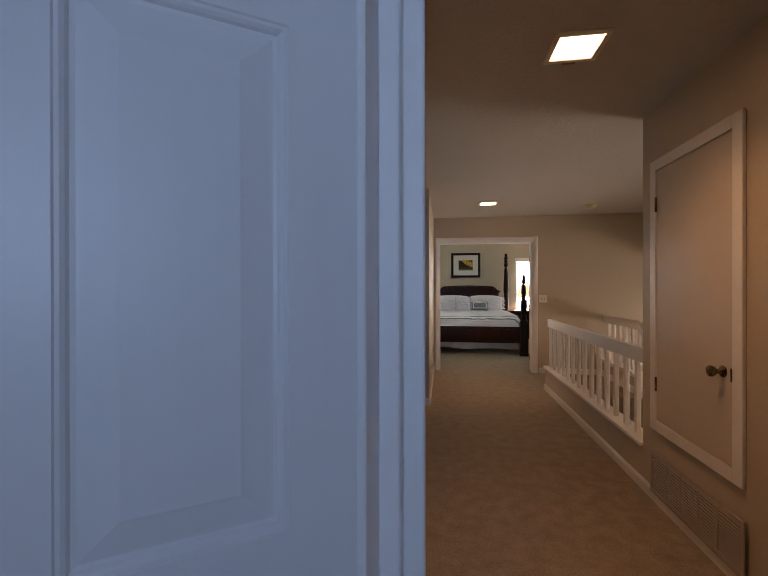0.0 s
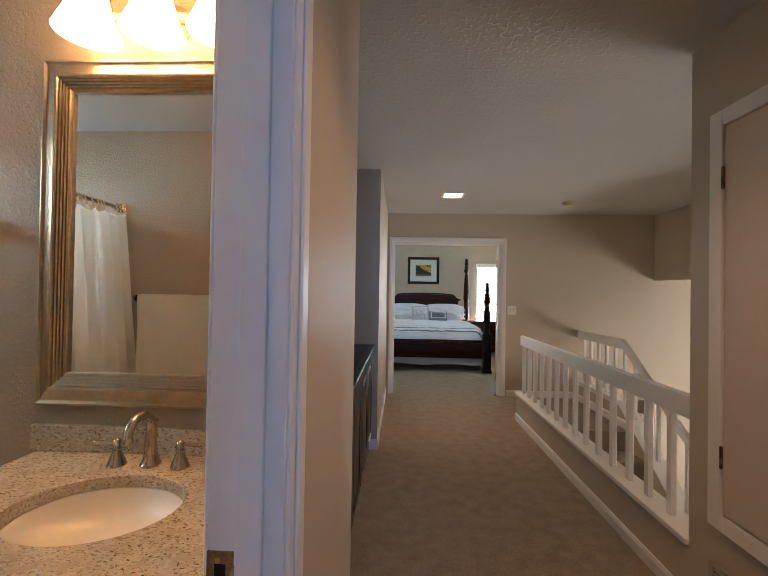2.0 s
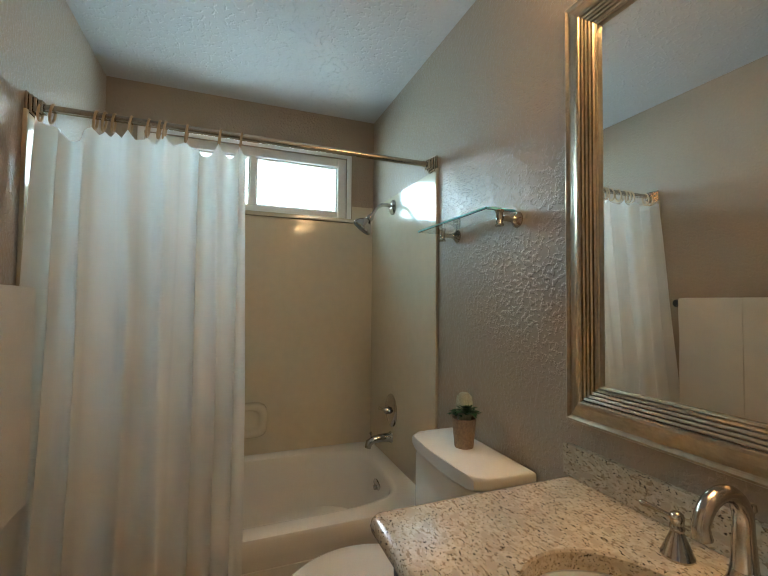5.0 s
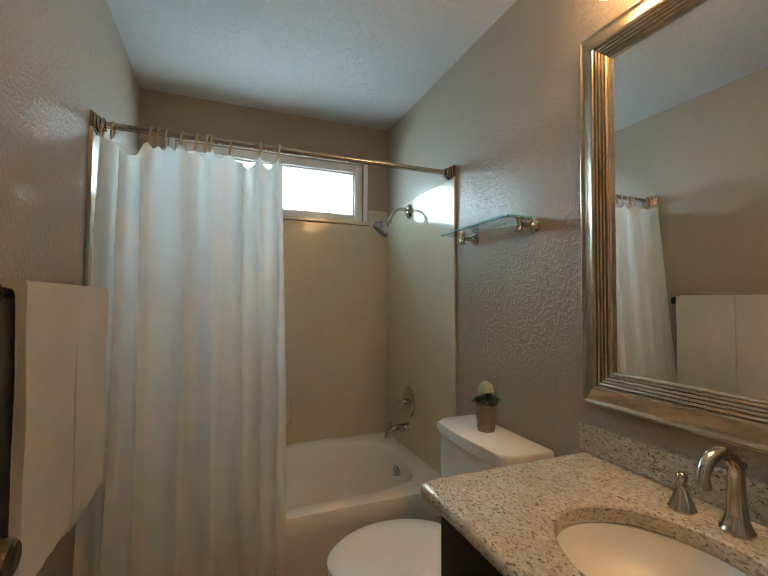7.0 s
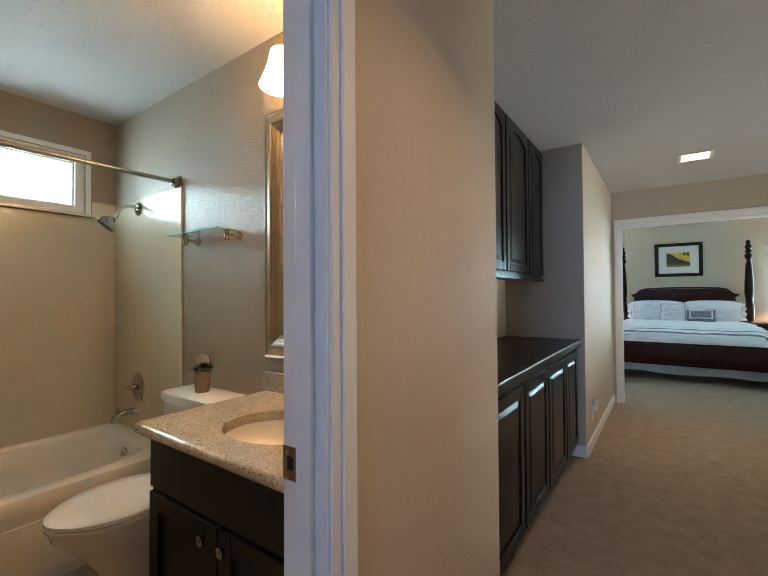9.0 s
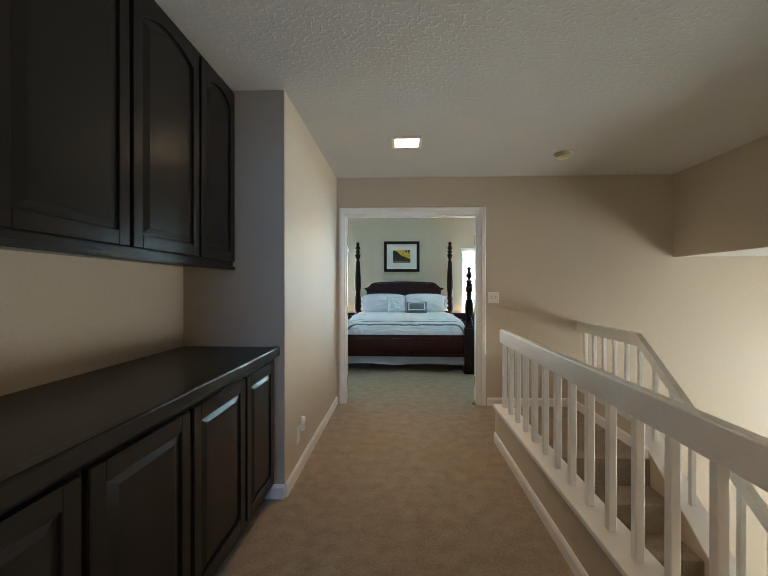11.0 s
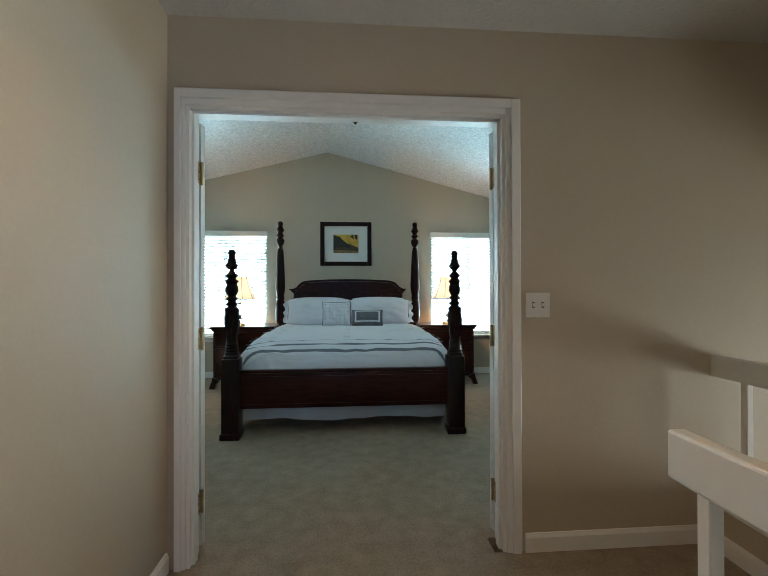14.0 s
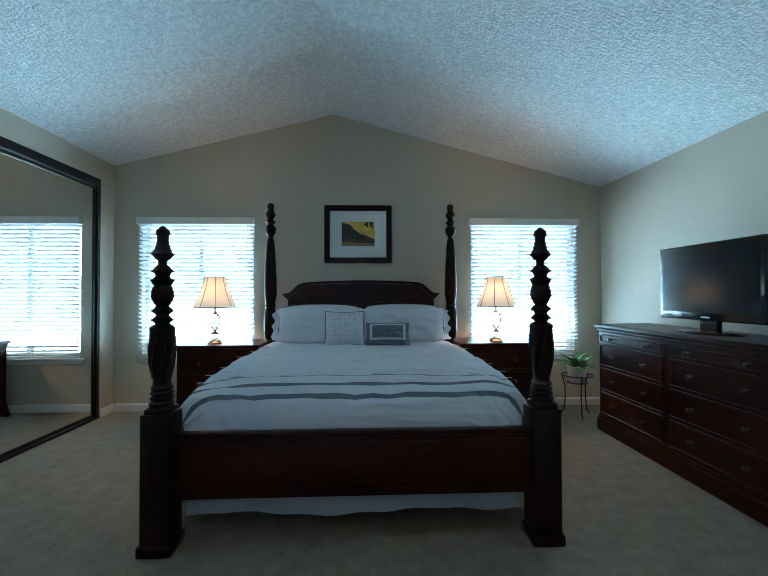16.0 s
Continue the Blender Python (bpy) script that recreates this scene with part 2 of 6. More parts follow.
def tube(bm, points, radius, segs=10, closed=False):
    """A round bar along points; radius is one number or one for each point."""
    pts = [Vector(p) for p in points]
    n = len(pts)
    rings = []
    q = last = None
    for i, p in enumerate(pts):
        if closed:
            d = pts[(i + 1) % n] - pts[i - 1]
        else:
            d = pts[min(i + 1, n - 1)] - pts[max(i - 1, 0)]
        d = d.normalized()
        q = d.to_track_quat('Z', 'Y') if q is None else last.rotation_difference(d) @ q
        last = d
        r = radius[i] if isinstance(radius, (list, tuple)) else radius
        rings.append([bm.verts.new(p + q @ Vector((r * math.cos(2 * math.pi * k / segs), r * math.sin(2 * math.pi * k / segs), 0))) for k in range(segs)])
    pairs = list(zip(rings, rings[1:])) + ([(rings[-1], rings[0])] if closed else [])
    for a, b in pairs:
        for k in range(segs):
            bm.faces.new((a[k], a[(k + 1) % segs], b[(k + 1) % segs], b[k]))
    if not closed:
        bm.faces.new(rings[0][::-1])
        bm.faces.new(rings[-1])
    return bm


def bar(points, radius, segs=10, closed=False):
    return tube(bmesh.new(), points, radius, segs, closed)


def prism(bm, outline, lo, hi, axis='y'):
    """A flat outline of (a, b) pairs pushed from lo to hi along an axis; a, b are the other two axes in order."""
    def at(a, b, h):
        return {'x': (h, a, b), 'y': (a, h, b), 'z': (a, b, h)}[axis]
    f = [bm.verts.new(at(a, b, lo)) for a, b in outline]
    g = [bm.verts.new(at(a, b, hi)) for a, b in outline]
    n = len(outline)
    bm.faces.new(f)
    bm.faces.new(g[::-1])
    for k in range(n):
        bm.faces.new((f[k], g[k], g[(k + 1) % n], f[(k + 1) % n]))
    return bm


def slab(outline, lo, hi, axis='y'):
    return prism(bmesh.new(), outline, lo, hi, axis)


def sheet(fn, nu, nv, closed_u=False):
    """A grid surface of fn(u, v), u and v from 0 to 1."""
    bm = bmesh.new()
    g = [[bm.verts.new(fn(i / nu, j / nv)) for j in range(nv + 1)] for i in range(nu + (0 if closed_u else 1))]
    for i in range(nu):
        for j in range(nv):
            a, b = g[i], g[(i + 1) % len(g)]
            bm.faces.new((a[j], b[j], b[j + 1], a[j + 1]))
    return bm


def thing(name, m, label, category, group="", kind=""):
    ob = new(name)
    ob.empty_display_size = 0.1
    ob.matrix_world = m
    return tagged(ob, label, category, group, kind)


def part(name, bm, mat, parent=None, label="", smooth=False, kind=""):
    bmesh.ops.recalc_face_normals(bm, faces=bm.faces)
    me = bpy.data.meshes.new(name)
    if smooth:
        for f in bm.faces:
            f.smooth = True
        for e in bm.edges:
            if len(e.link_faces) == 2 and e.calc_face_angle(0) > radians(42):
                e.smooth = False
    bm.to_mesh(me)
    bm.free()
    me.materials.append(mat)
    ob = new(name, me)
    if parent:
        ob.parent = parent
    return tagged(ob, label, kind=kind)


def structure(name, bm, mat, label, category):
    return tagged(part(name, bm, mat), label, category, kind="structure")


# ---- plain bright distance outside the windows ----
for name, bm in (("backdrop", cube(-4.5, 12.2, -1.0, 6.0, 12.3, 5.0)), ("backdrop", cube(-3.5, 0.0, 0.8, -3.4, 3.6, 4.0)), ("backdrop_room", cube(-2.0, -4.1, 0.0, 2.6, -4.0, 3.0)), ("backdrop", cube(8.4, 1.5, -3.0, 8.5, 7.5, 2.0))):
    structure(name, bm, DUSK if name == "backdrop_room" else BACKDROP, "plain bright overcast daylight outside a window", "backdrop")

# ---- the large structure ----
HC = 2.45            # hall ceiling
LW, RW = -0.13, 1.345  # hall walls
DW = 6.505           # wall with the bedroom door


def boxes(*rows):
    bm = bmesh.new()
    for r in rows:
        box(bm, *r)
    return bm


def soft_boxes(bevel, *rows):
    bm = bmesh.new()
    for r in rows:
        box(bm, *r, bevel=bevel)
    return bm


structure("floor_hall", boxes((-0.90, 0.48, -0.2, RW, 6.62, 0), (RW, 5.19, -0.2, 2.40, 6.505, 0)), CARPET, "beige cut-pile carpet through the upstairs hall", "floor")
structure("floor_bedroom", boxes((-2.6, 6.62, -0.2, 3.5, 10.7, 0)), CARPET, "beige cut-pile carpet in the bedroom", "floor")
structure("floor_bath", boxes((-2.88, 0.68, -0.2, -0.90, 2.43, 0.004), (-0.90, 0.68, -0.15, -0.22, 2.31, 0.006)), LINO, "tan vinyl floor of the bathroom", "floor")
structure("floor_room", boxes((-2.6, -3.2, -0.2, 2.6, 0.48, 0)), CARPET, "beige carpet of the start room", "floor")
structure("floor_downstairs", boxes((1.0, -0.5, -2.9, 7.2, 6.6, -2.75)), CARPET, "beige carpet on the lower floor", "floor")
structure("ceiling_hall", boxes((-0.90, 0.48, HC, 3.42, 6.505, HC + 0.1)), CEIL, "white knockdown-textured ceiling of the hall", "ceiling")
structure("ceiling_bath", boxes((-2.88, 0.68, 2.475, -0.22, 2.31, 2.6)), CEIL, "white textured ceiling of the bathroom", "ceiling")
structure("ceiling_room", boxes((-2.6, -3.2, HC, 2.6, 0.48, HC + 0.1)), CEIL, "white ceiling of the start room", "ceiling")
structure("ceiling_downstairs", boxes((3.54, -0.5, 1.59, 7.2, 6.505, 1.7)), CEIL, "white ceiling of the room below the stairs", "ceiling")
# vaulted bedroom ceiling, ridge along the walk
rx, rz, lx, lz, ex, ez = 0.314, 3.22, -2.13, 2.605, 3.43, 2.405
structure("ceiling_bedroom", slab([(lx, lz), (rx, rz), (ex, ez), (ex, ez + 0.12), (rx, rz + 0.12), (lx, lz + 0.12)], 6.62, 10.51), POPCORN,
          "white popcorn-textured vaulted ceiling with a ridge", "ceiling")

# hall walls
structure("wall_hall_left_near", boxes((-0.22, 0.60, 0, -0.11, 0.79, HC), (-0.22, 0.79, 2.06, -0.11, 1.63, HC), (-0.22, 1.63, 0, -0.11, 2.31, HC),
                                       (-0.22, 2.31, 0, -0.11, 2.51, HC)), PAINT, "beige painted hall wall with the bathroom doorway", "wall")
structure("wall_alcove", boxes((-0.87, 2.51, 0, -0.75, 4.54, HC), (-0.87, 2.31, 0, -0.22, 2.51, HC), (-0.87, 4.54, 0, -0.25, 4.66, HC)), PAINT, "beige walls round the cabinet alcove", "wall")
structure("wall_hall_left_far", boxes((-0.25, 4.54, 0, LW, 6.505, HC)), PAINT, "beige painted hall wall beside the bedroom door", "wall")
structure("wall_bedroom_door", boxes((-2.13, DW, 0, -0.054, 6.62, 2.7), (-0.054, DW, 2.056, 1.404, 6.62, 2.7), (1.404, DW, 0, 3.43, 6.62, 2.7),
                                     (3.43, DW, -2.75, 7.2, 6.62, 2.7), (RW, DW, -2.75, 3.43, 6.62, -0.2), (-2.13, DW, 2.7, 3.43, 6.62, 3.4)), PAINT,
          "beige wall with the bedroom's double doorway", "wall")
structure("wall_hall_right", boxes((RW, 0.48, 0, RW + 0.115, 2.86, HC), (RW + 0.115, 2.75, 0, 3.42, 2.86, HC)), PAINT, "beige wall with the closet hatch and return grille", "wall")
structure("wall_stair_low", boxes((RW, 2.86, -2.75, RW + 0.115, 5.50, 0.278), (RW, 2.0, -2.75, RW + 0.115, 2.86, -0.2)), PAINT, "low beige wall under the stair railing", "wall")
structure("wall_header", boxes((3.42, 0.0, 1.58, 3.54, DW, HC)), PAINT, "beige header wall over the stairwell", "wall")
structure("wall_entry", boxes((-2.6, 0.48, 0, -0.075, 0.60, HC), (-0.075, 0.48, 2.06, 0.76, 0.60, HC), (0.76, 0.48, 0, RW, 0.60, HC)), PAINT, "beige end wall with the doorway of the start room", "wall")
structure("wall_room", boxes((-2.7, -3.2, 0, -2.6, 0.60, HC), (2.6, -3.2, 0, 2.7, 0.48, HC), (-2.6, -3.2, 0, 0.0, -3.0, HC), (1.50, -3.2, 0, 2.6, -3.0, HC),
                             (0.0, -3.2, 0, 1.50, -3.0, 0.85), (0.0, -3.2, 2.15, 1.50, -3.0, HC), (RW + 0.115, 0.48, 0, 2.7, 0.6, HC)), PAINT, "beige walls of the start room with a window", "wall")
structure("wall_downstairs", boxes((7.1, -0.5, -2.75, 7.2, 3.3, 1.6), (7.1, 5.9, -2.75, 7.2, DW, 1.6), (7.1, 3.3, -2.75, 7.2, 5.9, -1.6), (7.1, 3.3, 0.4, 7.2, 5.9, 1.6),
                                   (1.0, -0.5, -2.75, 7.2, -0.4, 1.6), (3.42, 0.0, -2.75, 3.46, 0.3, 1.58)), PAINT, "cream walls of the room below the stairs", "wall")
# bathroom walls
structure("wall_bath_vanity", boxes((-2.88, 2.31, 0, -0.87, 2.43, 2.6), (-2.88, 2.302, 0, -0.226, 2.31, 2.5), (-0.226, 1.69, 0, -0.22, 2.31, 2.5)), BATH_PAINT, "taupe orange-peel wall behind the vanity", "wall")
structure("wall_bath_towel", boxes((-2.88, 0.68, 0, -0.22, 0.80, 2.6)), BATH_PAINT, "taupe wall with the towel bar", "wall")
structure("wall_bath_window", boxes((-2.88, 0.80, 0, -2.76, 2.31, 1.82), (-2.88, 0.80, 2.21, -2.76, 2.31, 2.5), (-2.88, 0.80, 1.82, -2.76, 0.98, 2.21), (-2.88, 2.12, 1.82, -2.76, 2.31, 2.21)),
          BATH_PAINT, "taupe wall with a high window over the tub", "wall")
# bedroom walls
structure("wall_bedroom_far", boxes((-2.13, 10.51, 0, -1.73, 10.65, 2.75), (-0.55, 10.51, 0, 1.835, 10.65, 3.4), (2.995, 10.51, 0, 3.43, 10.65, 2.75), (-1.73, 10.51, 0, -0.55, 10.65, 0.57),
                                    (1.835, 10.51, 0, 2.995, 10.65, 0.57), (-1.73, 10.51, 2.03, -0.55, 10.65, 3.2), (1.835, 10.51, 2.03, 2.995, 10.65, 3.2)), PAINT, "cream-beige bedroom wall with two windows", "wall")
structure("wall_bedroom_left", boxes((-2.13, 10.29, 0, -2.03, 10.51, 2.75), (-2.13, 6.62, 2.42, -2.03, 10.29, 2.75), (-2.13, 6.62, 0, -2.03, 7.2, 2.42), (-2.75, 7.1, 0, -2.65, 10.4, 2.5)), PAINT, "beige bedroom wall round the mirrored closet", "wall")
structure("wall_bedroom_right", boxes((3.31, 6.62, 0, 3.43, 10.51, 2.6)), PAINT, "cream bedroom wall behind the television", "wall")


# ---- trim, doors and rails of the hall ----
def baseboard(x0, y0, x1, y1, nx, ny, z=0.0, h=0.085):
    """A baseboard along a wall from one point to another; (nx, ny) points into the room."""
    bm = bmesh.new()
    d = Vector((x1 - x0, y1 - y0, 0))
    n = Vector((nx, ny, 0))
    o = Vector((x0, y0, z))
    prof = [(0, 0), (0.014, 0), (0.014, h - 0.018), (0.006, h), (0, h)]
    a = [bm.verts.new(o + n * p + Vector((0, 0, q))) for p, q in prof]
    b = [bm.verts.new(o + d + n * p + Vector((0, 0, q))) for p, q in prof]
    bm.faces.new(a), bm.faces.new(b[::-1])
    for k in range(5):
        bm.faces.new((a[k], b[k], b[(k + 1) % 5], a[(k + 1) % 5]))
    return structure("baseboard", bm, TRIM, "white painted baseboard along the wall", "baseboard")


baseboard(LW, 4.552, LW, DW - 0.016, 1, 0)
baseboard(-0.11, 1.69, -0.11, 2.51, 1, 0)
baseboard(-0.11, 2.51, -0.20, 2.51, 0, 1)
baseboard(1.49, DW, 2.40, DW, 0, -1)
baseboard(RW, 0.61, RW, 1.90, -1, 0)
baseboard(RW, 1.90, RW, 5.50, -1, 0, 0.0, 0.075)
baseboard(RW, 5.50, RW + 0.115, 5.50, 0, 1, 0.0, 0.075)
baseboard(2.40, 5.19, 2.40, DW - 0.015, -1, 0)
baseboard(-2.015, 10.51, 3.31, 10.51, 0, -1)
baseboard(3.31, 6.62, 3.31, 10.495, -1, 0)
baseboard(-2.03, 10.29, -2.03, 10.51, 1, 0)
baseboard(1.49, 6.62, 3.29, 6.62, 0, 1)
baseboard(-0.25, 4.54, LW, 4.54, 0, -1)


def frame_trim(name, x0, x1, top, w, lo, hi, label, bottom=None, axis='y'):
    """Moulded casing round an opening: two steps, mitred look; faces lo to hi along the wall's axis."""
    bm = bmesh.new()
    mid = lo + (hi - lo) * 0.55
    zb = bottom if bottom is not None else 0.0

    def b(a0, b0, a1, b1, l, h):
        if axis == 'y':
            box(bm, a0, l, b0, a1, h, b1, bevel=0.003, segs=1)
        else:
            box(bm, l, a0, b0, h, a1, b1, bevel=0.003, segs=1)
    for l, h, i, o in ((lo, mid, 0.0, w), (mid, hi, w * 0.35, w * 0.93)):
        b(x0 - o, zb, x0 - i, top + o, l, h)
        b(x1 + i, zb, x1 + o, top + o, l, h)
        b(x0 - i, top + i, x1 + i, top + o, l, h)
        if bottom is not None:
            b(x0 - o, zb - o, x1 + o, zb - i, l, h)
    return structure(name, bm, TRIM, label, "door casing")


# bedroom double doorway: casings, jamb lining and stops
outer_casing = frame_trim("trim_bedroom_door", -0.025, 1.400, 2.052, 0.074, DW, DW - 0.02, "white moulded casing round the bedroom's double doorway")
inner_casing = frame_trim("trim_bedroom_door_inner", -0.025, 1.400, 2.052, 0.065, 6.62, 6.635, "white casing on the bedroom side of the doorway")
# the casing is slimmer beside the side wall
for casing, edge_x, share in ((outer_casing, -0.099, 0.66), (inner_casing, -0.090, 0.62)):
    for v in casing.data.vertices:
        if v.co.x < 0.3:
            v.co.x = edge_x + (v.co.x - edge_x) * share
structure("door_jamb_bedroom", boxes((-0.054, DW, 0, -0.036, 6.62, 2.056), (1.386, DW, 0, 1.404, 6.62, 2.056), (-0.036, DW, 2.038, 1.386, 6.62, 2.056),
                                     (-0.036, 6.530, 0, -0.024, 6.570, 2.026), (1.374, 6.530, 0, 1.386, 6.570, 2.026), (-0.036, 6.530, 2.026, 1.386, 6.570, 2.038)), TRIM,
          "white painted jamb with door stops", "door jamb")
catch = thing("ball_catch", pose(0.70, 6.592, 2.038), "small dark metal ball catch in the head of the doorway", "door catch")
part("plate", cube(-0.014, -0.012, -0.004, 0.014, 0.012, 0.0, bevel=0.001, segs=1), BRASS, catch)
part("ball", turned([(0.001, -0.016), (0.006, -0.012), (0.007, -0.007), (0.006, -0.003)], 12), BLACK, catch, smooth=True)

# bathroom doorway
frame_trim("trim_bath_door", 0.80, 1.62, 2.055, 0.07, -0.11, -0.094, "white moulded casing round the bathroom doorway", axis='x')
frame_trim("trim_bath_door_inner", 0.80, 1.62, 2.055, 0.06, -0.226, -0.24, "white casing on the bathroom side of the doorway", axis='x')
structure("door_jamb_bath", soft_boxes(0.002, (-0.224, 1.614, 0, -0.108, 1.632, 2.06), (-0.224, 0.788, 0, -0.108, 0.806, 2.06), (-0.224, 0.806, 2.045, -0.108, 1.594, 2.06),
                                  (-0.178, 1.602, 0, -0.138, 1.614, 2.045), (-0.178, 0.806, 2.033, -0.138, 1.614, 2.045)), TRIM, "white painted bathroom door jamb with stop", "door jamb")
plate = thing("strike_plate", pose(-0.203, 1.614, 0.945), "brass strike plate let into the white jamb", "strike plate")
bm = boxes((-0.020, -0.003, -0.032, 0.020, 0.0, -0.014), (-0.020, -0.003, 0.014, 0.020, 0.0, 0.032), (-0.020, -0.003, -0.014, -0.009, 0.0, 0.014), (0.009, -0.003, -0.014, 0.020, 0.0, 0.014))
part("plate", bm, BRONZED, plate)
part("lip", bar([(0.020, -0.0015, 0.0), (0.027, -0.002, 0.0), (0.033, 0.001, 0.0)], [0.012, 0.010, 0.006], 10), BRONZED, plate, smooth=True)
# thin black sheet paints the shade of the latch hole
part("pocket", cube(-0.009, -0.0012, -0.014, 0.009, -0.0004, 0.014), OPENING_SHADE, plate, "near-black sheet for the shade inside the latch pocket")
for dz in (-0.024, 0.024):
    part("screw", turned([(0.004, -0.0045), (0.0042, -0.003)], 10, pose(0, 0, dz) @ pose(0, -0.0075, 0, -90)), BRASS, plate)

# doorway of the start room: moulded jamb, close beside the camera
structure("door_jamb_entry", soft_boxes(0.0045, (-0.075, 0.478, 0, -0.060, 0.635, 2.06), (-0.060, 0.573, 0, -0.026, 0.635, 2.06), (-0.026, 0.612, 0, 0.010, 0.635, 2.06), (-0.13, 0.602, 0, -0.075, 0.635, 2.12),
                                   (0.742, 0.478, 0, 0.76, 0.602, 2.06), (-0.056, 0.478, 2.04, 0.742, 0.602, 2.06)), TRIM, "white stepped jamb of the first doorway", "door jamb")


def panel_door(name, m, w, h, label, knob_x=None, thick=0.035, swing=1):
    """Six-panel door hinged at x = 0, leaf along +x, faces on y."""
    d = thing(name, m, label, "door", kind="structure")
    t = thick / 2
    leaf = bmesh.new()
    box(leaf, 0, -t + 0.009, 0.012, w, t - 0.009, h)
    st = 0.095
    cols = ((st, w / 2 - 0.055), (w / 2 + 0.055, w - st))
    rows = ((0.24, 0.88), (1.04, 1.655), (1.755, h - 0.12))
    for s in (-1, 1):
        y0, y1 = (t - 0.009, t) if s > 0 else (-t, -t + 0.009)
        box(leaf, 0, y0, 0.012, st, y1, h), box(leaf, w - st, y0, 0.012, w, y1, h), box(leaf, w / 2 - 0.055, y0, 0.24, w / 2 + 0.055, y1, h - 0.12)
        zs = [0.012] + [z for r in rows for z in r] + [h]
        for a, b in zip(zs[::2], zs[1::2]):
            for c0, c1 in ((st, w / 2 - 0.055), (w / 2 + 0.055, w - st)) if 0.012 < a and b < h else ((st, w - st),):
                box(leaf, c0, y0, a, c1, y1, b)
    part("leaf", leaf, DOORW, d)
    for s in (-1, 1):
        for c0, c1 in cols:
            for r0, r1 in rows:
                def ringed(steps, close):
                    b2 = bmesh.new()
                    rr = [[b2.verts.new((x, s * (t - dep), z)) for x, z in ((c0 + q, r0 + q), (c1 - q, r0 + q), (c1 - q, r1 - q), (c0 + q, r1 - q))] for q, dep in steps]
                    for a, b in zip(rr, rr[1:]):
                        for i in range(4):
                            b2.faces.new((a[i], a[(i + 1) % 4], b[(i + 1) % 4], b[i]))
                    if close:
                        b2.faces.new(rr[-1])
                    return b2
                part("moulding", ringed(((0.0, 0.0), (0.002, 0.0018), (0.006, 0.0022), (0.010, 0.0045), (0.013, 0.0075), (0.018, 0.0085)), False), DOORW, d)
                part("panel", ringed(((0.018, 0.0085), (0.022, 0.0080), (0.052, 0.0025), (0.056, 0.0015)), True), DOORW, d)
    if knob_x is not None:
        for s in (-1, 1):
            k = part("knob", turned([(0.030, 0.0), (0.030, 0.004), (0.022, 0.009), (0.011, 0.013), (0.010, 0.030), (0.017, 0.036), (0.024, 0.046), (0.0265, 0.058), (0.022, 0.066), (0.001, 0.068)], 20,
                                    pose(knob_x, s * t, 0.955, -90 * s)), ANTIQUE, d, "worn brass door knob", smooth=True)
    return d


def hinge(m, s, label="brass butt hinge between door and jamb"):
    """One leaf lies on the jamb, the other on the edge of the opened door; s mirrors it."""
    h = thing("door_hinge", m, label, "hinge", "door hinges")
    part("barrel", turned([(0.003, -0.056), (0.0065, -0.052), (0.0065, 0.052), (0.003, 0.056)], 12), BRASS, h, smooth=True)
    jl = part("jamb_leaf", cube(min(-s * 0.0075, -s * 0.0055), -0.040, -0.05, max(-s * 0.0075, -s * 0.0055), -0.003, 0.05), BRASS, h)
    dl = part("door_leaf", cube(min(-s * 0.034, -s * 0.002), 0.0065, -0.05, max(-s * 0.034, -s * 0.002), 0.0085, 0.05), BRASS, h)
    for z in (-0.034, 0.0, 0.034):
        part("screw", turned([(0.004, 0), (0.0035, 0.0015)], 8, pose(-s * 0.0057, -0.022 - 0.008 * (z == 0), z, 0, s * 90)), ANTIQUE, jl)
        part("screw", turned([(0.004, 0), (0.0035, 0.0015)], 8, pose(-s * (0.018 + 0.007 * (z == 0)), 0.0066, z, 90)), ANTIQUE, dl)
    return h


panel_door("door_entry", pose(-0.077, 0.497, 0, 0, 0, 214.5), 0.76, 2.03, "white six-panel door standing open into the start room", 0.70)
panel_door("door_bath", pose(-0.172, 0.862, 0, 0, 0, 175.4), 0.76, 2.03, "white six-panel bathroom door standing open against the wall", 0.70)
panel_door("door_bedroom_left", pose(-0.037, 6.668, 0, 0, 0, 169.0), 0.675, 2.03, "white six-panel double door leaf standing open into the bedroom", 0.61)
panel_door("door_bedroom_right", pose(1.390, 6.668, 0, 0, 0, 12.0), 0.675, 2.03, "white six-panel double door leaf standing open into the bedroom", 0.61)
for x, s in ((-0.0285, 1), (1.3785, -1)):
    for z in (0.23, 1.00, 1.785):
        hinge(pose(x, 6.636, z), s)

# closet hatch in the hall wall
hatch = thing("closet_hatch", pose(RW, 2.332, 0.449), "beige-white flat closet hatch door with white casing, closed", "access door", kind="structure")
bm = bmesh.new()
for a0, b0, a1, b1 in ((-0.40, 0.0, -0.335, 1.670), (0.335, 0.0, 0.40, 1.670), (-0.335, 0.0, 0.335, 0.065), (-0.335, 1.605, 0.335, 1.670)):
    box(bm, -0.018, a0, b0, -0.001, a1, b1, bevel=0.004)
part("casing", bm, TRIM, hatch, "white painted casing")
part("leaf", cube(-0.011, -0.329, 0.071, -0.002, 0.329, 1.599, bevel=0.002, segs=1), HATCHPAINT, hatch)
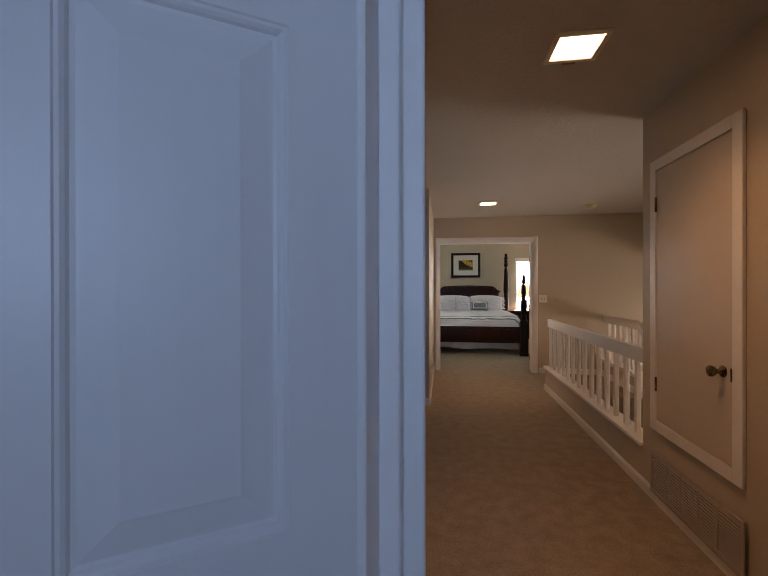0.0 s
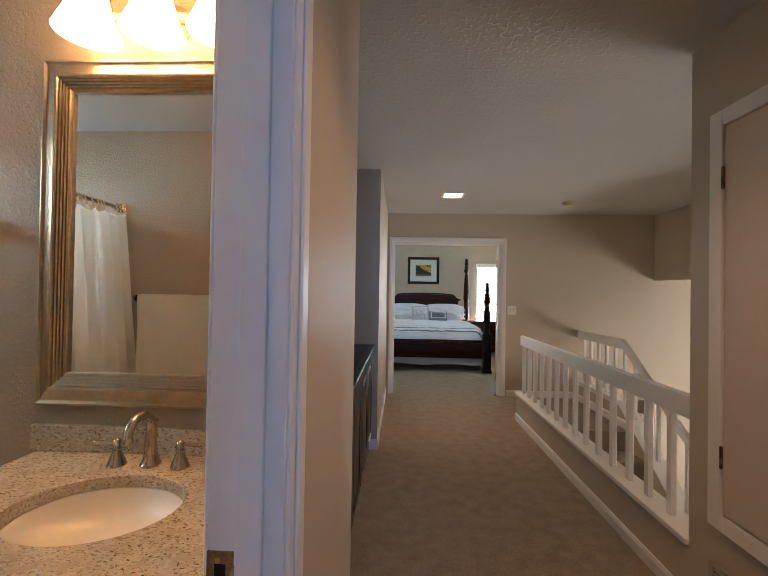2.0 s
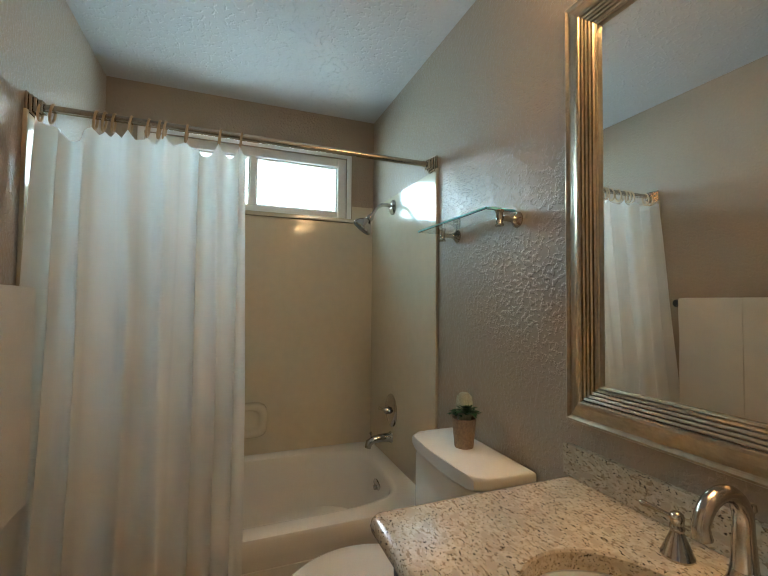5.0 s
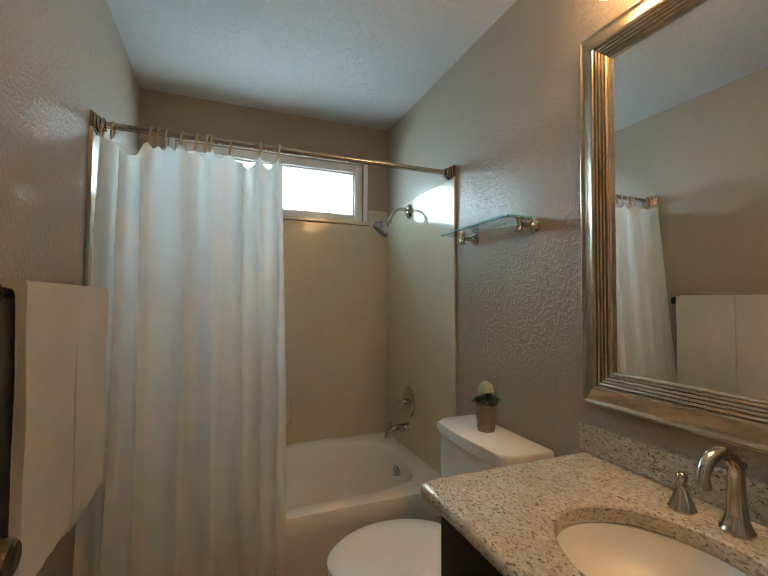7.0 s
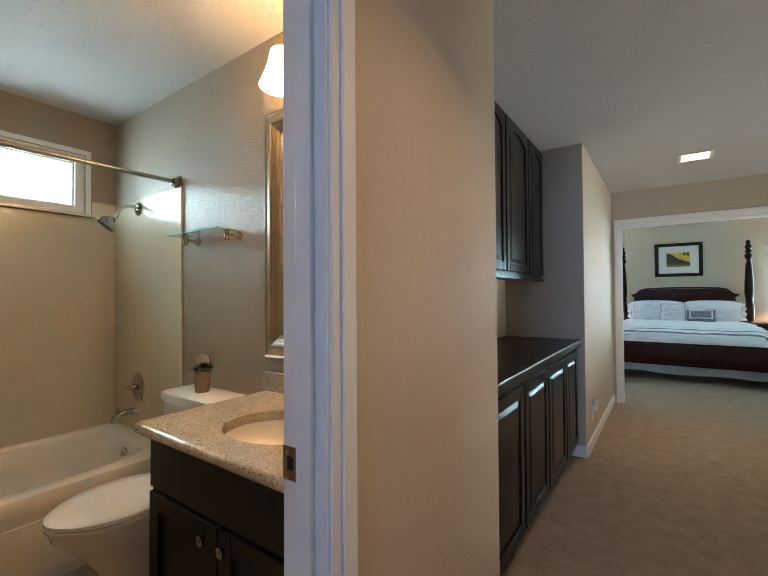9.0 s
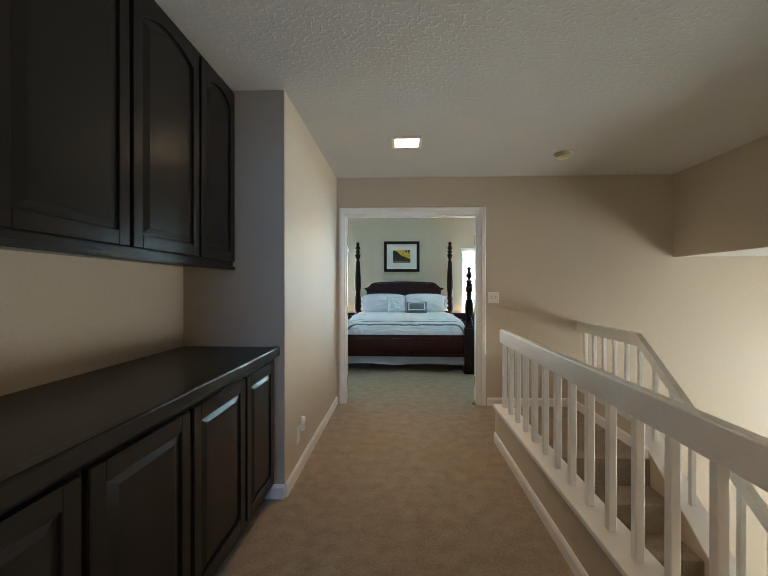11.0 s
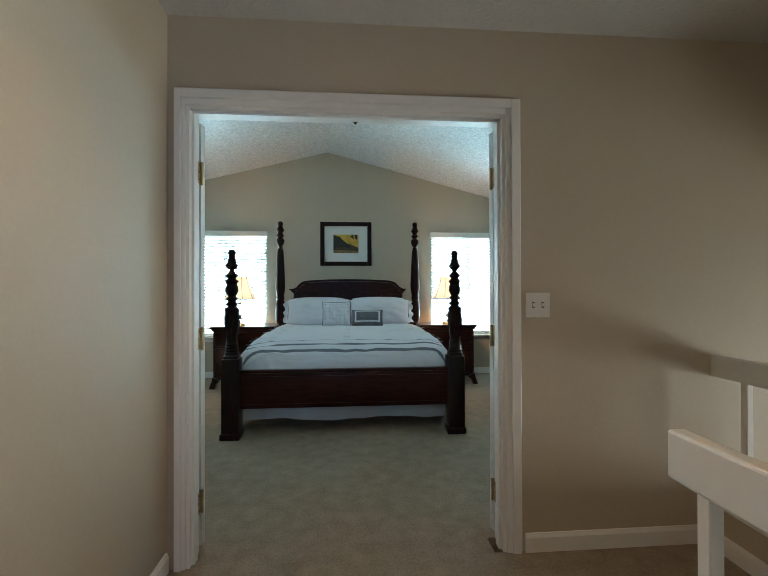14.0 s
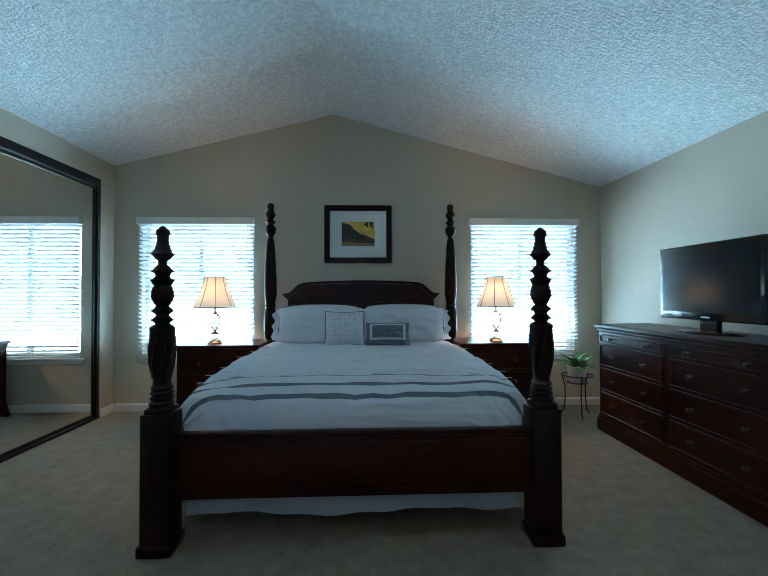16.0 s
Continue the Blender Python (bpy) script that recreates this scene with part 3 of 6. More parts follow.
part("knob", turned([(0.028, 0.0), (0.028, 0.004), (0.012, 0.010), (0.010, 0.028), (0.020, 0.036), (0.0265, 0.050), (0.025, 0.060), (0.001, 0.066)], 20, pose(-0.011, -0.268, 0.492, 0, -90)), ANTIQUE, hatch, "aged brass knob", smooth=True)
part("latch_plate", cube(-0.0125, -0.3315, 0.455, -0.0100, -0.318, 0.515), ANTIQUE, hatch)
for z in (0.29, 1.395):
    part("hinge", turned([(0.003, -0.045), (0.0065, -0.042), (0.0065, 0.042), (0.003, 0.045)], 10, pose(-0.0155, 0.331, z)), ANTIQUE, hatch, "brass hinge", smooth=True)

# return-air grille under the hatch: five louvred bays
grille = thing("return_air_grille", pose(RW, 2.318, 0.055), "beige louvred return-air grille set low in the wall", "vent grille")
gw, gh = 0.80, 0.26
bm = bmesh.new()
for a0, b0, a1, b1 in ((-gw / 2, 0, gw / 2, 0.022), (-gw / 2, gh - 0.022, gw / 2, gh), (-gw / 2, 0.022, -gw / 2 + 0.022, gh - 0.022), (gw / 2 - 0.022, 0.022, gw / 2, gh - 0.022)):
    box(bm, -0.022, a0, b0, -0.0145, a1, b1, bevel=0.002, segs=1)
part("frame", bm, GREYMET, grille)
# no duct is cut: this black sheet paints its shade behind the louvres
part("backing", cube(-0.0146, -gw / 2 + 0.02, 0.02, -0.0142, gw / 2 - 0.02, gh - 0.02), OPENING_SHADE, grille, "near-black sheet for the shade of the duct behind the louvres")
bay = (gw - 0.044) / 5
for k in range(1, 5):
    y = -gw / 2 + 0.022 + k * bay
    part("mullion", cube(-0.021, y - 0.004, 0.022, -0.0146, y + 0.004, gh - 0.022), GREYMET, grille)
lv = None
for k in range(5):
    y = -gw / 2 + 0.022 + k * bay
    for j in range(13):
        z = 0.027 + j * 0.0165
        if lv is None:
            bm = bmesh.new()
            prism(bm, [(-0.0205, 0.0), (-0.0195, 0.0), (-0.0147, 0.0085), (-0.0157, 0.0085)], 0.0, bay - 0.008, 'y')
            lv = part("louvre", bm, GREYMET, grille)
            lv.location = (0, y + 0.004, z)
        else:
            c = new("louvre", lv.data)
            c.parent = grille
            c.location = (0, y + 0.004, z)

# stair railing along the hall
rail = thing("stair_railing", pose(1.400, 4.18, 0.30), "white painted stair railing with square balusters on a low wall", "railing")
part("cap", cube(-0.075, -1.325, -0.022, 0.075, 1.325, 0.006, bevel=0.006), TRIM, rail, "white wooden cap on the low wall")
part("handrail", cube(-0.021, -1.32, 0.512, 0.021, 1.325, 0.620, bevel=0.007), TRIM, rail)
for k in range(15):
    y = 1.238 - k * 0.1815
    part("baluster", cube(-0.016, y - 0.016, 0.006, 0.016, y + 0.016, 0.513, bevel=0.003, segs=1), TRIM, rail)

# far side of the stairwell: knee wall with its cap, and the second railing that bends down with the stairs
SL = 0.70
YB = 5.40


def down(y, z):
    return z if y >= YB else z - (YB - y) * SL


structure("wall_stair_knee", slab([(1.9, -2.75), (1.9, down(1.9, 0.235)), (YB, 0.235), (DW, 0.235), (DW, -2.75)], 2.40, 2.50, 'x'), PAINT, "beige knee wall beside the stairs", "wall")
rail2 = thing("stair_railing", pose(2.45, YB, 0.235), "white stair railing that bends down beside the flight", "railing")


def strip(z0, z1, half, y_end):
    dy = -(YB - y_end)
    return slab([(dy, z0 + dy * SL), (0.0, z0), (DW - YB, z0), (DW - YB, z1), (0.03, z1), (dy, z1 + (dy - 0.03) * SL)], -half, half, 'x')


part("cap", strip(0.0, 0.028, 0.075, 2.2), TRIM, rail2)
part("skirt", strip(-0.03, 0.0, 0.062, 2.2), TRIM, rail2)
part("handrail", strip(0.570, 0.670, 0.021, 2.3), TRIM, rail2)
for k in range(19):
    y = DW - YB - 0.161 - k * 0.1885
    lo, hi = 0.028, 0.572
    if y < 0:
        lo, hi = lo + y * SL, hi + y * SL
    part("baluster", cube(-0.016, y - 0.016, lo - 0.01, 0.016, y + 0.016, hi + 0.008, bevel=0.003, segs=1), TRIM, rail2)
stairs = thing("stairs", pose(1.93, 5.19, 0.0), "beige carpeted stairs going down beside the hall", "stairs", kind="structure")
for k in range(14):
    part("step", cube(-0.469, -0.265 * (k + 1) - 0.01, -2.75, 0.469, -0.265 * k, -0.19 * (k + 1), bevel=0.012), CARPET, stairs)


# ---- fixtures of the hall ----
def ceiling_light(x, y):
    c = thing("ceiling_light", pose(x, y, HC), "square recessed ceiling light with a bright white diffuser", "ceiling light", "hall ceiling lights")
    bm = bmesh.new()
    s, r = 0.122, 0.095
    for a0, b0, a1, b1 in ((-s, -s, s, -r), (-s, r, s, s), (-s, -r, -r, r), (r, -r, s, r)):
        box(bm, a0, b0, -0.012, a1, b1, -0.001, bevel=0.003, segs=1)
    part("trim_ring", bm, PLASTIC, c)
    part("diffuser", cube(-r, -r, -0.006, r, r, -0.002), LED, c, "glowing warm-white diffuser")
    part("clip", cube(-0.03, s - 0.006, -0.016, 0.03, s + 0.004, -0.010), NICKEL, c)
    return c


ceiling_light(0.645, 1.935)
ceiling_light(0.615, 5.44)
det = thing("smoke_detector", pose(2.0, 5.775, HC), "round yellowed smoke detector on the ceiling", "smoke detector")
part("base", turned([(0.076, -0.016), (0.078, -0.012), (0.078, -0.001)], 32), YELLOWED, det, smooth=True)
part("cover", turned([(0.001, -0.044), (0.050, -0.042), (0.062, -0.034), (0.066, -0.016)], 32), YELLOWED, det, smooth=True)
part("test_button", turned([(0.001, -0.048), (0.010, -0.047), (0.011, -0.042)], 16, pose(0.02, -0.02, 0)), PLASTIC, det, smooth=True)
sw = thing("light_switch", pose(1.556, DW, 1.156), "white double toggle light switch plate on the wall", "light switch")
part("plate", cube(-0.058, -0.007, -0.058, 0.058, -0.0005, 0.058, bevel=0.003), PLASTIC, sw)
for dx in (-0.023, 0.023):
    part("slot", cube(dx - 0.006, -0.0078, -0.013, dx + 0.006, -0.0068, 0.013), OPENING_SHADE, sw)
    part("toggle", slab([(-0.017, 0.004), (-0.015, -0.004), (-0.007, -0.009), (-0.007, 0.009)], dx - 0.0042, dx + 0.0042, 'x'), PLASTIC, sw)
out = thing("wall_outlet", pose(LW, 4.86, 0.27), "white duplex outlet with a plug-in night light", "outlet")
part("plate", cube(0.0005, -0.036, -0.058, 0.006, 0.036, 0.058, bevel=0.002), PLASTIC, out)
for dz in (-0.022, 0.022):
    part("socket", cube(0.006, -0.016, dz - 0.014, 0.008, 0.016, dz + 0.014, bevel=0.002, segs=1), PLASTIC, out)
    for dy in (-0.006, 0.006):
        part("slot", cube(0.0078, dy - 0.0012, dz - 0.004, 0.0084, dy + 0.0012, dz + 0.005), OPENING_SHADE, out)
nl = thing("night_light", pose(LW + 0.0085, 4.885, 0.315), "small clear plastic night light plugged into the outlet", "night light")
part("body", cube(0.0, -0.02, -0.03, 0.028, 0.02, 0.02, bevel=0.006), PLASTIC, nl, smooth=True)
part("bulb", turned([(0.001, 0.072), (0.016, 0.066), (0.021, 0.050), (0.018, 0.020)], 18, pose(0.016, 0, 0)), PLASTIC, nl, "pale bulb cover", smooth=True)


# ---- built-in cabinets in the alcove ----
def cabinet_door(parent, x, y0, y1, z0, z1, arch=0.05):
    """Cathedral raised-panel door on a face at x, looking along +x."""
    st = 0.055
    d = part("door", boxes((x, y0, z0, x + 0.010, y1, z1)), ESPRESSO, parent)
    fr = bmesh.new()
    box(fr, x + 0.010, y0, z0, x + 0.020, y0 + st, z1, bevel=0.003, segs=1)
    box(fr, x + 0.010, y1 - st, z0, x + 0.020, y1, z1, bevel=0.003, segs=1)
    box(fr, x + 0.010, y0 + st, z0, x + 0.020, y1 - st, z0 + st, bevel=0.003, segs=1)
    n = 14
    yy = [y0 + st + (y1 - y0 - 2 * st) * k / n for k in range(n + 1)]

    def edge(k, off):
        u = abs(2 * k / n - 1)
        return z1 - st - off - arch * (u ** 2 if u < 0.75 else 0.5625 + (u - 0.75) * 1.75)
    prism(fr, [(yy[0], z1)] + [(yy[k], edge(k, 0)) for k in range(n + 1)] + [(yy[n], z1)], x + 0.010, x + 0.020, 'x')
    part("frame", fr, ESPRESSO, d)
    pn = bmesh.new()
    g = 0.008
    out_l = [(yy[0] + g, z0 + st + g)] + [(min(max(yy[k], yy[0] + g), yy[n] - g), edge(k, g)) for k in range(n + 1)] + [(yy[n] - g, z0 + st + g)]
    cy, cz = (y0 + y1) / 2, (z0 + z1) / 2
    inn = [(cy + (a - cy) * (1 - 0.05 / (y1 - y0) * 2), cz + (b - cz) * (1 - 0.05 / (z1 - z0))) for a, b in out_l]
    f = [pn.verts.new((x + 0.0105, a, b)) for a, b in out_l]
    h = [pn.verts.new((x + 0.0185, a, b)) for a, b in inn]
    m = len(f)
    for k in range(m):
        pn.faces.new((f[k], f[(k + 1) % m], h[(k + 1) % m], h[k]))
    pn.faces.new(h)
    part("raised_panel", pn, ESPRESSO, d)
    return d


upper = thing("wall_cabinet", pose(0, 0, 0), "dark espresso wall cabinets with arched raised-panel doors, closed", "cabinet")
part("body", boxes((-0.748, 2.512, 1.393, -0.445, 4.538, 2.448)), ESPRESSO, upper)
for y0, y1 in ((2.57, 3.065), (3.085, 3.59), (3.61, 4.10), (4.12, 4.52)):
    cabinet_door(upper, -0.4445, y0, y1, 1.418, 2.42)
part("light_rail", boxes((-0.46, 2.512, 1.371, -0.43, 4.538, 1.391)), ESPRESSO, upper)
base = thing("base_cabinet", pose(0, 0, 0), "dark espresso base cabinets with raised-panel doors, closed", "cabinet")
part("body", boxes((-0.748, 2.512, 0.09, -0.195, 4.538, 0.857)), ESPRESSO, base)
part("toe_kick", boxes((-0.748, 2.512, 0.0, -0.26, 4.538, 0.09)), ESPRESSO, base)
for y0, y1 in ((2.60, 3.06), (3.085, 3.545), (3.57, 4.045), (4.07, 4.48)):
    cabinet_door(base, -0.1945, y0, y1, 0.13, 0.832, 0.0)
ct = thing("cabinet_countertop", pose(0, 0, 0), "dark brown countertop on the base cabinets", "countertop")
part("top", boxes((-0.748, 2.512, 0.859, -0.20, 4.538, 0.910)), ESPRESSO, ct)
part("edge", cube(-0.1995, 2.525, 0.858, -0.155, 4.538, 0.914, bevel=0.008), ESPRESSO, ct)


# ---- bedroom ----
def window(name, x0, x1, z0, z1):
    w = thing(name, pose((x0 + x1) / 2, 10.51, z0), "white vinyl bedroom window full of bright daylight", "window", kind="structure")
    hw, h = (x1 - x0) / 2, z1 - z0
    fr = bmesh.new()
    for a0, b0, a1, b1 in ((-hw, 0, -hw + 0.045, h), (hw - 0.045, 0, hw, h), (-hw + 0.045, 0, hw - 0.045, 0.05), (-hw + 0.045, h - 0.045, hw - 0.045, h), (-0.025, 0.05, 0.025, h - 0.045)):
        box(fr, a0, 0.075, b0, a1, 0.12, b1, bevel=0.003, segs=1)
    part("window_frame", fr, PLASTIC, w)
    for a0, a1 in ((-hw + 0.045, -0.025), (0.025, hw - 0.045)):
        g = part("pane", cube(a0, 0.096, 0.05, a1, 0.100, h - 0.045), GLASS, w)
        g.visible_shadow = False
    part("window_sill", cube(-hw - 0.05, -0.035, -0.022, hw + 0.05, -0.001, 0.0, bevel=0.005), TRIM, w)
    part("sill_return", cube(-hw + 0.001, -0.001, -0.022, hw - 0.001, 0.074, 0.0005), TRIM, w)
    part("apron", cube(-hw - 0.03, -0.016, -0.062, hw + 0.03, -0.001, -0.022, bevel=0.003, segs=1), TRIM, w)
    return w


def blind(x0, x1, z0, z1):
    b = thing("window_blind", pose((x0 + x1) / 2, 10.505, z0), "white slatted window blind lowered over the bright window", "blind", "bedroom blinds")
    hw, h = (x1 - x0) / 2, z1 - z0
    part("valance", cube(-hw - 0.02, -0.075, h - 0.075, hw + 0.02, -0.004, h, bevel=0.006), PLASTIC, b)
    first = None
    n = 32
    for k in range(n):
        z = 0.035 + (h - 0.125) * k / (n - 1)
        if first is None:
            t = radians(-26)
            bm = bmesh.new()
            pts = [(-0.025, -0.001), (0, 0.002), (0.025, -0.001), (0.025, 0.001), (0, 0.004), (-0.025, 0.001)]
            prism(bm, [(-0.038 + a * math.cos(t) - c * math.sin(t), a * math.sin(t) + c * math.cos(t)) for a, c in pts], -hw, hw, 'x')
            first = part("slat", bm, SLAT, b)
            first.location = (0, 0, z)
        else:
            c = new("slat", first.data)
            c.parent, c.location = b, (0, 0, z)
    part("bottom_rail", cube(-hw, -0.06, 0.003, hw, -0.014, 0.022, bevel=0.004), PLASTIC, b)
    for x in (-hw + 0.15, 0.0, hw - 0.15):
        part("ladder_cord", cube(x - 0.0012, -0.0655, 0.02, x + 0.0012, -0.0635, h - 0.07), PLASTIC, b)
    part("tilt_wand", bar([(hw - 0.06, -0.072, h - 0.08), (hw - 0.06, -0.074, h * 0.45)], 0.004, 8), PLASTIC, b)
    return b


for x0, x1 in ((-1.73, -0.55), (1.835, 2.995)):
    window("window_1" if x0 < 0 else "window_2", x0, x1, 0.57, 2.03)
    blind(x0 - 0.012, x1 + 0.012, 0.575, 2.066)

# picture over the bed
pic = thing("framed_picture", pose(0.583, 10.508, 1.582), "framed seaside sunset picture with white mat in a dark frame", "picture")
fr = bmesh.new()
W, Hh, fw = 0.368, 0.632, 0.060
for a0, b0, a1, b1 in ((-W, 0, -W + fw, Hh), (W - fw, 0, W, Hh), (-W + fw, 0, W - fw, fw), (-W + fw, Hh - fw, W - fw, Hh)):
    box(fr, a0, -0.030, b0, a1, -0.002, b1, bevel=0.006)
part("frame", fr, FRAMEBLACK, pic)
part("mat", cube(-W + fw, -0.012, fw, W - fw, -0.004, Hh - fw), MAT_BOARD, pic, "white mat board")
aw, az0, az1 = 0.180, 0.185, 0.450
ART1 = material("art_golden_sky", (0.62, 0.33, 0.03), 0.6, vary=0.35, scale=5, fine=14, second=(0.80, 0.52, 0.08))
ART2 = material("art_dark_hill", (0.02, 0.018, 0.015), 0.5, vary=0.4, scale=14, fine=50)
ART3 = material("art_brown_shore", (0.06, 0.035, 0.015), 0.5, vary=0.4, scale=14, fine=50)
ART4 = material("art_grey_water", (0.22, 0.15, 0.06), 0.5, vary=0.25, scale=20, fine=60)
part("print", cube(-aw, -0.0135, az0, aw, -0.0125, az1), ART1, pic)
part("water", slab([(-aw, az0), (aw, az0), (aw, az0 + 0.05), (-aw, az0 + 0.06)], -0.0145, -0.0137), ART4, pic)
part("shore", slab([(-aw, az0 + 0.045), (aw, az0 + 0.03), (aw, az0 + 0.075), (0.08, az0 + 0.12), (-0.05, az0 + 0.15), (-aw, az0 + 0.10)], -0.0153, -0.0147), ART3, pic)
part("hill", slab([(-aw, az0 + 0.075), (-0.02, az0 + 0.085), (0.09, az0 + 0.06), (0.03, az0 + 0.13), (-0.05, az0 + 0.19), (-0.09, az0 + 0.235), (-aw, az0 + 0.255)], -0.0161, -0.0155), ART2, pic)
part("palm", slab([(0.105, az1), (0.115, az1 - 0.07), (0.07, az1 - 0.035), (0.035, az1 - 0.045), (0.085, az1 - 0.015), (0.075, az1)], -0.0161, -0.0155), ART2, pic)
part("palm_leaf", slab([(0.12, az1), (0.13, az1 - 0.05), (0.165, az1 - 0.085), (0.158, az1 - 0.03), (0.17, az1)], -0.0161, -0.0155), ART2, pic)

# four-poster bed
BX = 0.622
bed = thing("four_poster_bed", pose(BX, 8.11, 0), "dark mahogany four-poster bed with turned posts and arched headboard", "bed")
FOOT = [(0.062, 0.690), (0.056, 0.700), (0.060, 0.712), (0.048, 0.724), (0.056, 0.736), (0.046, 0.748), (0.055, 0.760), (0.045, 0.772), (0.052, 0.784), (0.042, 0.796),
        (0.040, 0.820), (0.047, 0.870), (0.053, 0.920), (0.056, 0.960), (0.056, 1.060), (0.058, 1.076), (0.050, 1.082), (0.032, 1.094), (0.036, 1.100), (0.052, 1.114), (0.036, 1.126),
        (0.031, 1.136), (0.036, 1.146), (0.052, 1.158), (0.038, 1.170), (0.030, 1.182), (0.042, 1.200), (0.052, 1.225), (0.050, 1.255), (0.040, 1.280), (0.046, 1.294), (0.056, 1.306),
        (0.040, 1.318), (0.030, 1.328), (0.038, 1.340), (0.053, 1.352), (0.036, 1.368), (0.019, 1.388), (0.022, 1.402), (0.040, 1.420), (0.053, 1.436), (0.038, 1.455), (0.028, 1.490),
        (0.025, 1.518), (0.030, 1.530), (0.034, 1.540), (0.030, 1.552), (0.020, 1.564), (0.008, 1.573), (0.001, 1.576)]
HEAD = [(0.048, 0.690), (0.040, 0.760), (0.046, 0.775), (0.040, 0.790), (0.050, 0.805), (0.056, 0.850), (0.058, 0.960), (0.054, 1.060), (0.040, 1.100), (0.050, 1.125), (0.040, 1.150),
        (0.046, 1.180), (0.057, 1.255), (0.054, 1.400), (0.047, 1.560), (0.039, 1.720), (0.033, 1.785), (0.024, 1.800), (0.030, 1.812), (0.020, 1.822), (0.034, 1.845), (0.046, 1.870),
        (0.050, 1.915), (0.036, 1.930), (0.026, 1.945), (0.048, 1.975), (0.032, 1.990), (0.025, 2.008), (0.048, 2.045), (0.034, 2.075), (0.024, 2.105), (0.032, 2.125), (0.026, 2.155), (0.001, 2.172)]


def bed_post(x, y, profile, w):
    bm = bmesh.new()
    box(bm, x - w, y - w, 0.05, x + w, y + w, 0.665, bevel=0.008)
    box(bm, x - w - 0.012, y - w - 0.012, 0.0, x + w + 0.012, y + w + 0.012, 0.055, bevel=0.012)
    box(bm, x - w * 0.86, y - w * 0.86, 0.66, x + w * 0.86, y + w * 0.86, 0.692, bevel=0.014)
    lathe(bm, profile, 28, pose(x, y, 0))
    return part("post", bm, MAHOGANY_V, bed, smooth=True)


for s in (-1, 1):
    p = bed_post(s * 0.945, 0.0, FOOT, 0.070)
    for k in range(9):   # carved leaves round the vase of the foot post
        a = 2 * math.pi * k / 9
        part("carving", bar([(s * 0.945 + r * math.cos(a + tw), r * math.sin(a + tw), z) for r, z, tw in ((0.042, 0.83, 0), (0.052, 0.90, 0.15), (0.057, 0.97, 0.35), (0.057, 1.03, 0.6))], [0.003, 0.007, 0.007, 0.003], 6), MAHOGANY_V, p, smooth=True)
    bed_post(s * 0.918, 2.09, [(r * 1.12, z) for r, z in HEAD], 0.058)
bm = cube(-0.88, -0.022, 0.243, 0.88, 0.018, 0.538, bevel=0.003)
box(bm, -0.88, -0.030, 0.536, 0.88, 0.026, 0.563, bevel=0.008)
box(bm, -0.86, -0.0265, 0.275, 0.86, -0.021, 0.280)
box(bm, -0.86, -0.0265, 0.505, 0.86, -0.021, 0.510)
part("footboard", bm, MAHOGANY, bed, smooth=True)
for s in (-1, 1):
    part("side_rail", cube(s * 0.93 - 0.016, 0.06, 0.27, s * 0.93 + 0.016, 2.05, 0.50, bevel=0.004), MAHOGANY, bed)
top = [(-0.800, 1.245), (-0.775, 1.247), (-0.735, 1.255), (-0.70, 1.275), (-0.67, 1.31), (-0.63, 1.342), (-0.58, 1.358), (-0.5, 1.366), (-0.3, 1.376), (0.0, 1.382)]
top = top + [(-a, b) for a, b in top[-2::-1]]
hb = bmesh.new()
prism(hb, [(-0.74, 0.45)] + [(-0.74, 1.19)] + [(a * 0.97, b - 0.03) for a, b in top if abs(a) < 0.76] + [(0.74, 1.19), (0.74, 0.45)], 2.075, 2.105)
part("headboard", hb, MAHOGANY, bed)
cp = bmesh.new()
low = [(a * 0.955, b - 0.028) for a, b in top]
prism(cp, [(-0.80, 1.247), (-0.73, 1.18)] + [p for p in low if abs(p[0]) < 0.72] + [(0.73, 1.18), (0.80, 1.247)] + [p for p in reversed(top) if abs(p[0]) < 0.79], 2.055, 2.125)
part("crest_moulding", cp, MAHOGANY, bed)
part("headboard_rail", cube(-0.73, 2.062, 1.135, 0.73, 2.118, 1.165, bevel=0.006), MAHOGANY, bed)
part("lower_panel", cube(-0.90, 2.085, 0.45, 0.90, 2.10, 0.90), MAHOGANY, bed)

mattress = thing("mattress", pose(BX, 9.22, 0.30), "white king mattress on its box spring under the covers", "mattress")
part("box_spring", cube(-0.88, -0.96, 0.0, 0.88, 0.92, 0.20, bevel=0.03), LINEN, mattress)
part("top_mattress", cube(-0.90, -0.96, 0.20, 0.90, 0.92, 0.405, bevel=0.05), LINEN, mattress, smooth=True)

PROF = [(10.12, 0.795), (9.5, 0.80), (9.0, 0.797), (8.6, 0.783), (8.44, 0.766), (8.32, 0.750), (8.24, 0.722), (8.195, 0.680), (8.175, 0.62), (8.165, 0.52), (8.16, 0.42)]
CROSS = [(0.0, 0.0), (0.70, 0.0), (0.80, -0.008), (0.885, -0.035), (0.94, -0.10), (0.975, -0.20), (1.0, -0.32), (1.02, -0.44), (1.035, -0.54)]


def along(table, u):
    k = u * (len(table) - 1)
    i = min(int(k), len(table) - 2)
    f = k - i
    return tuple(a + (b - a) * f for a, b in zip(table[i], table[i + 1]))


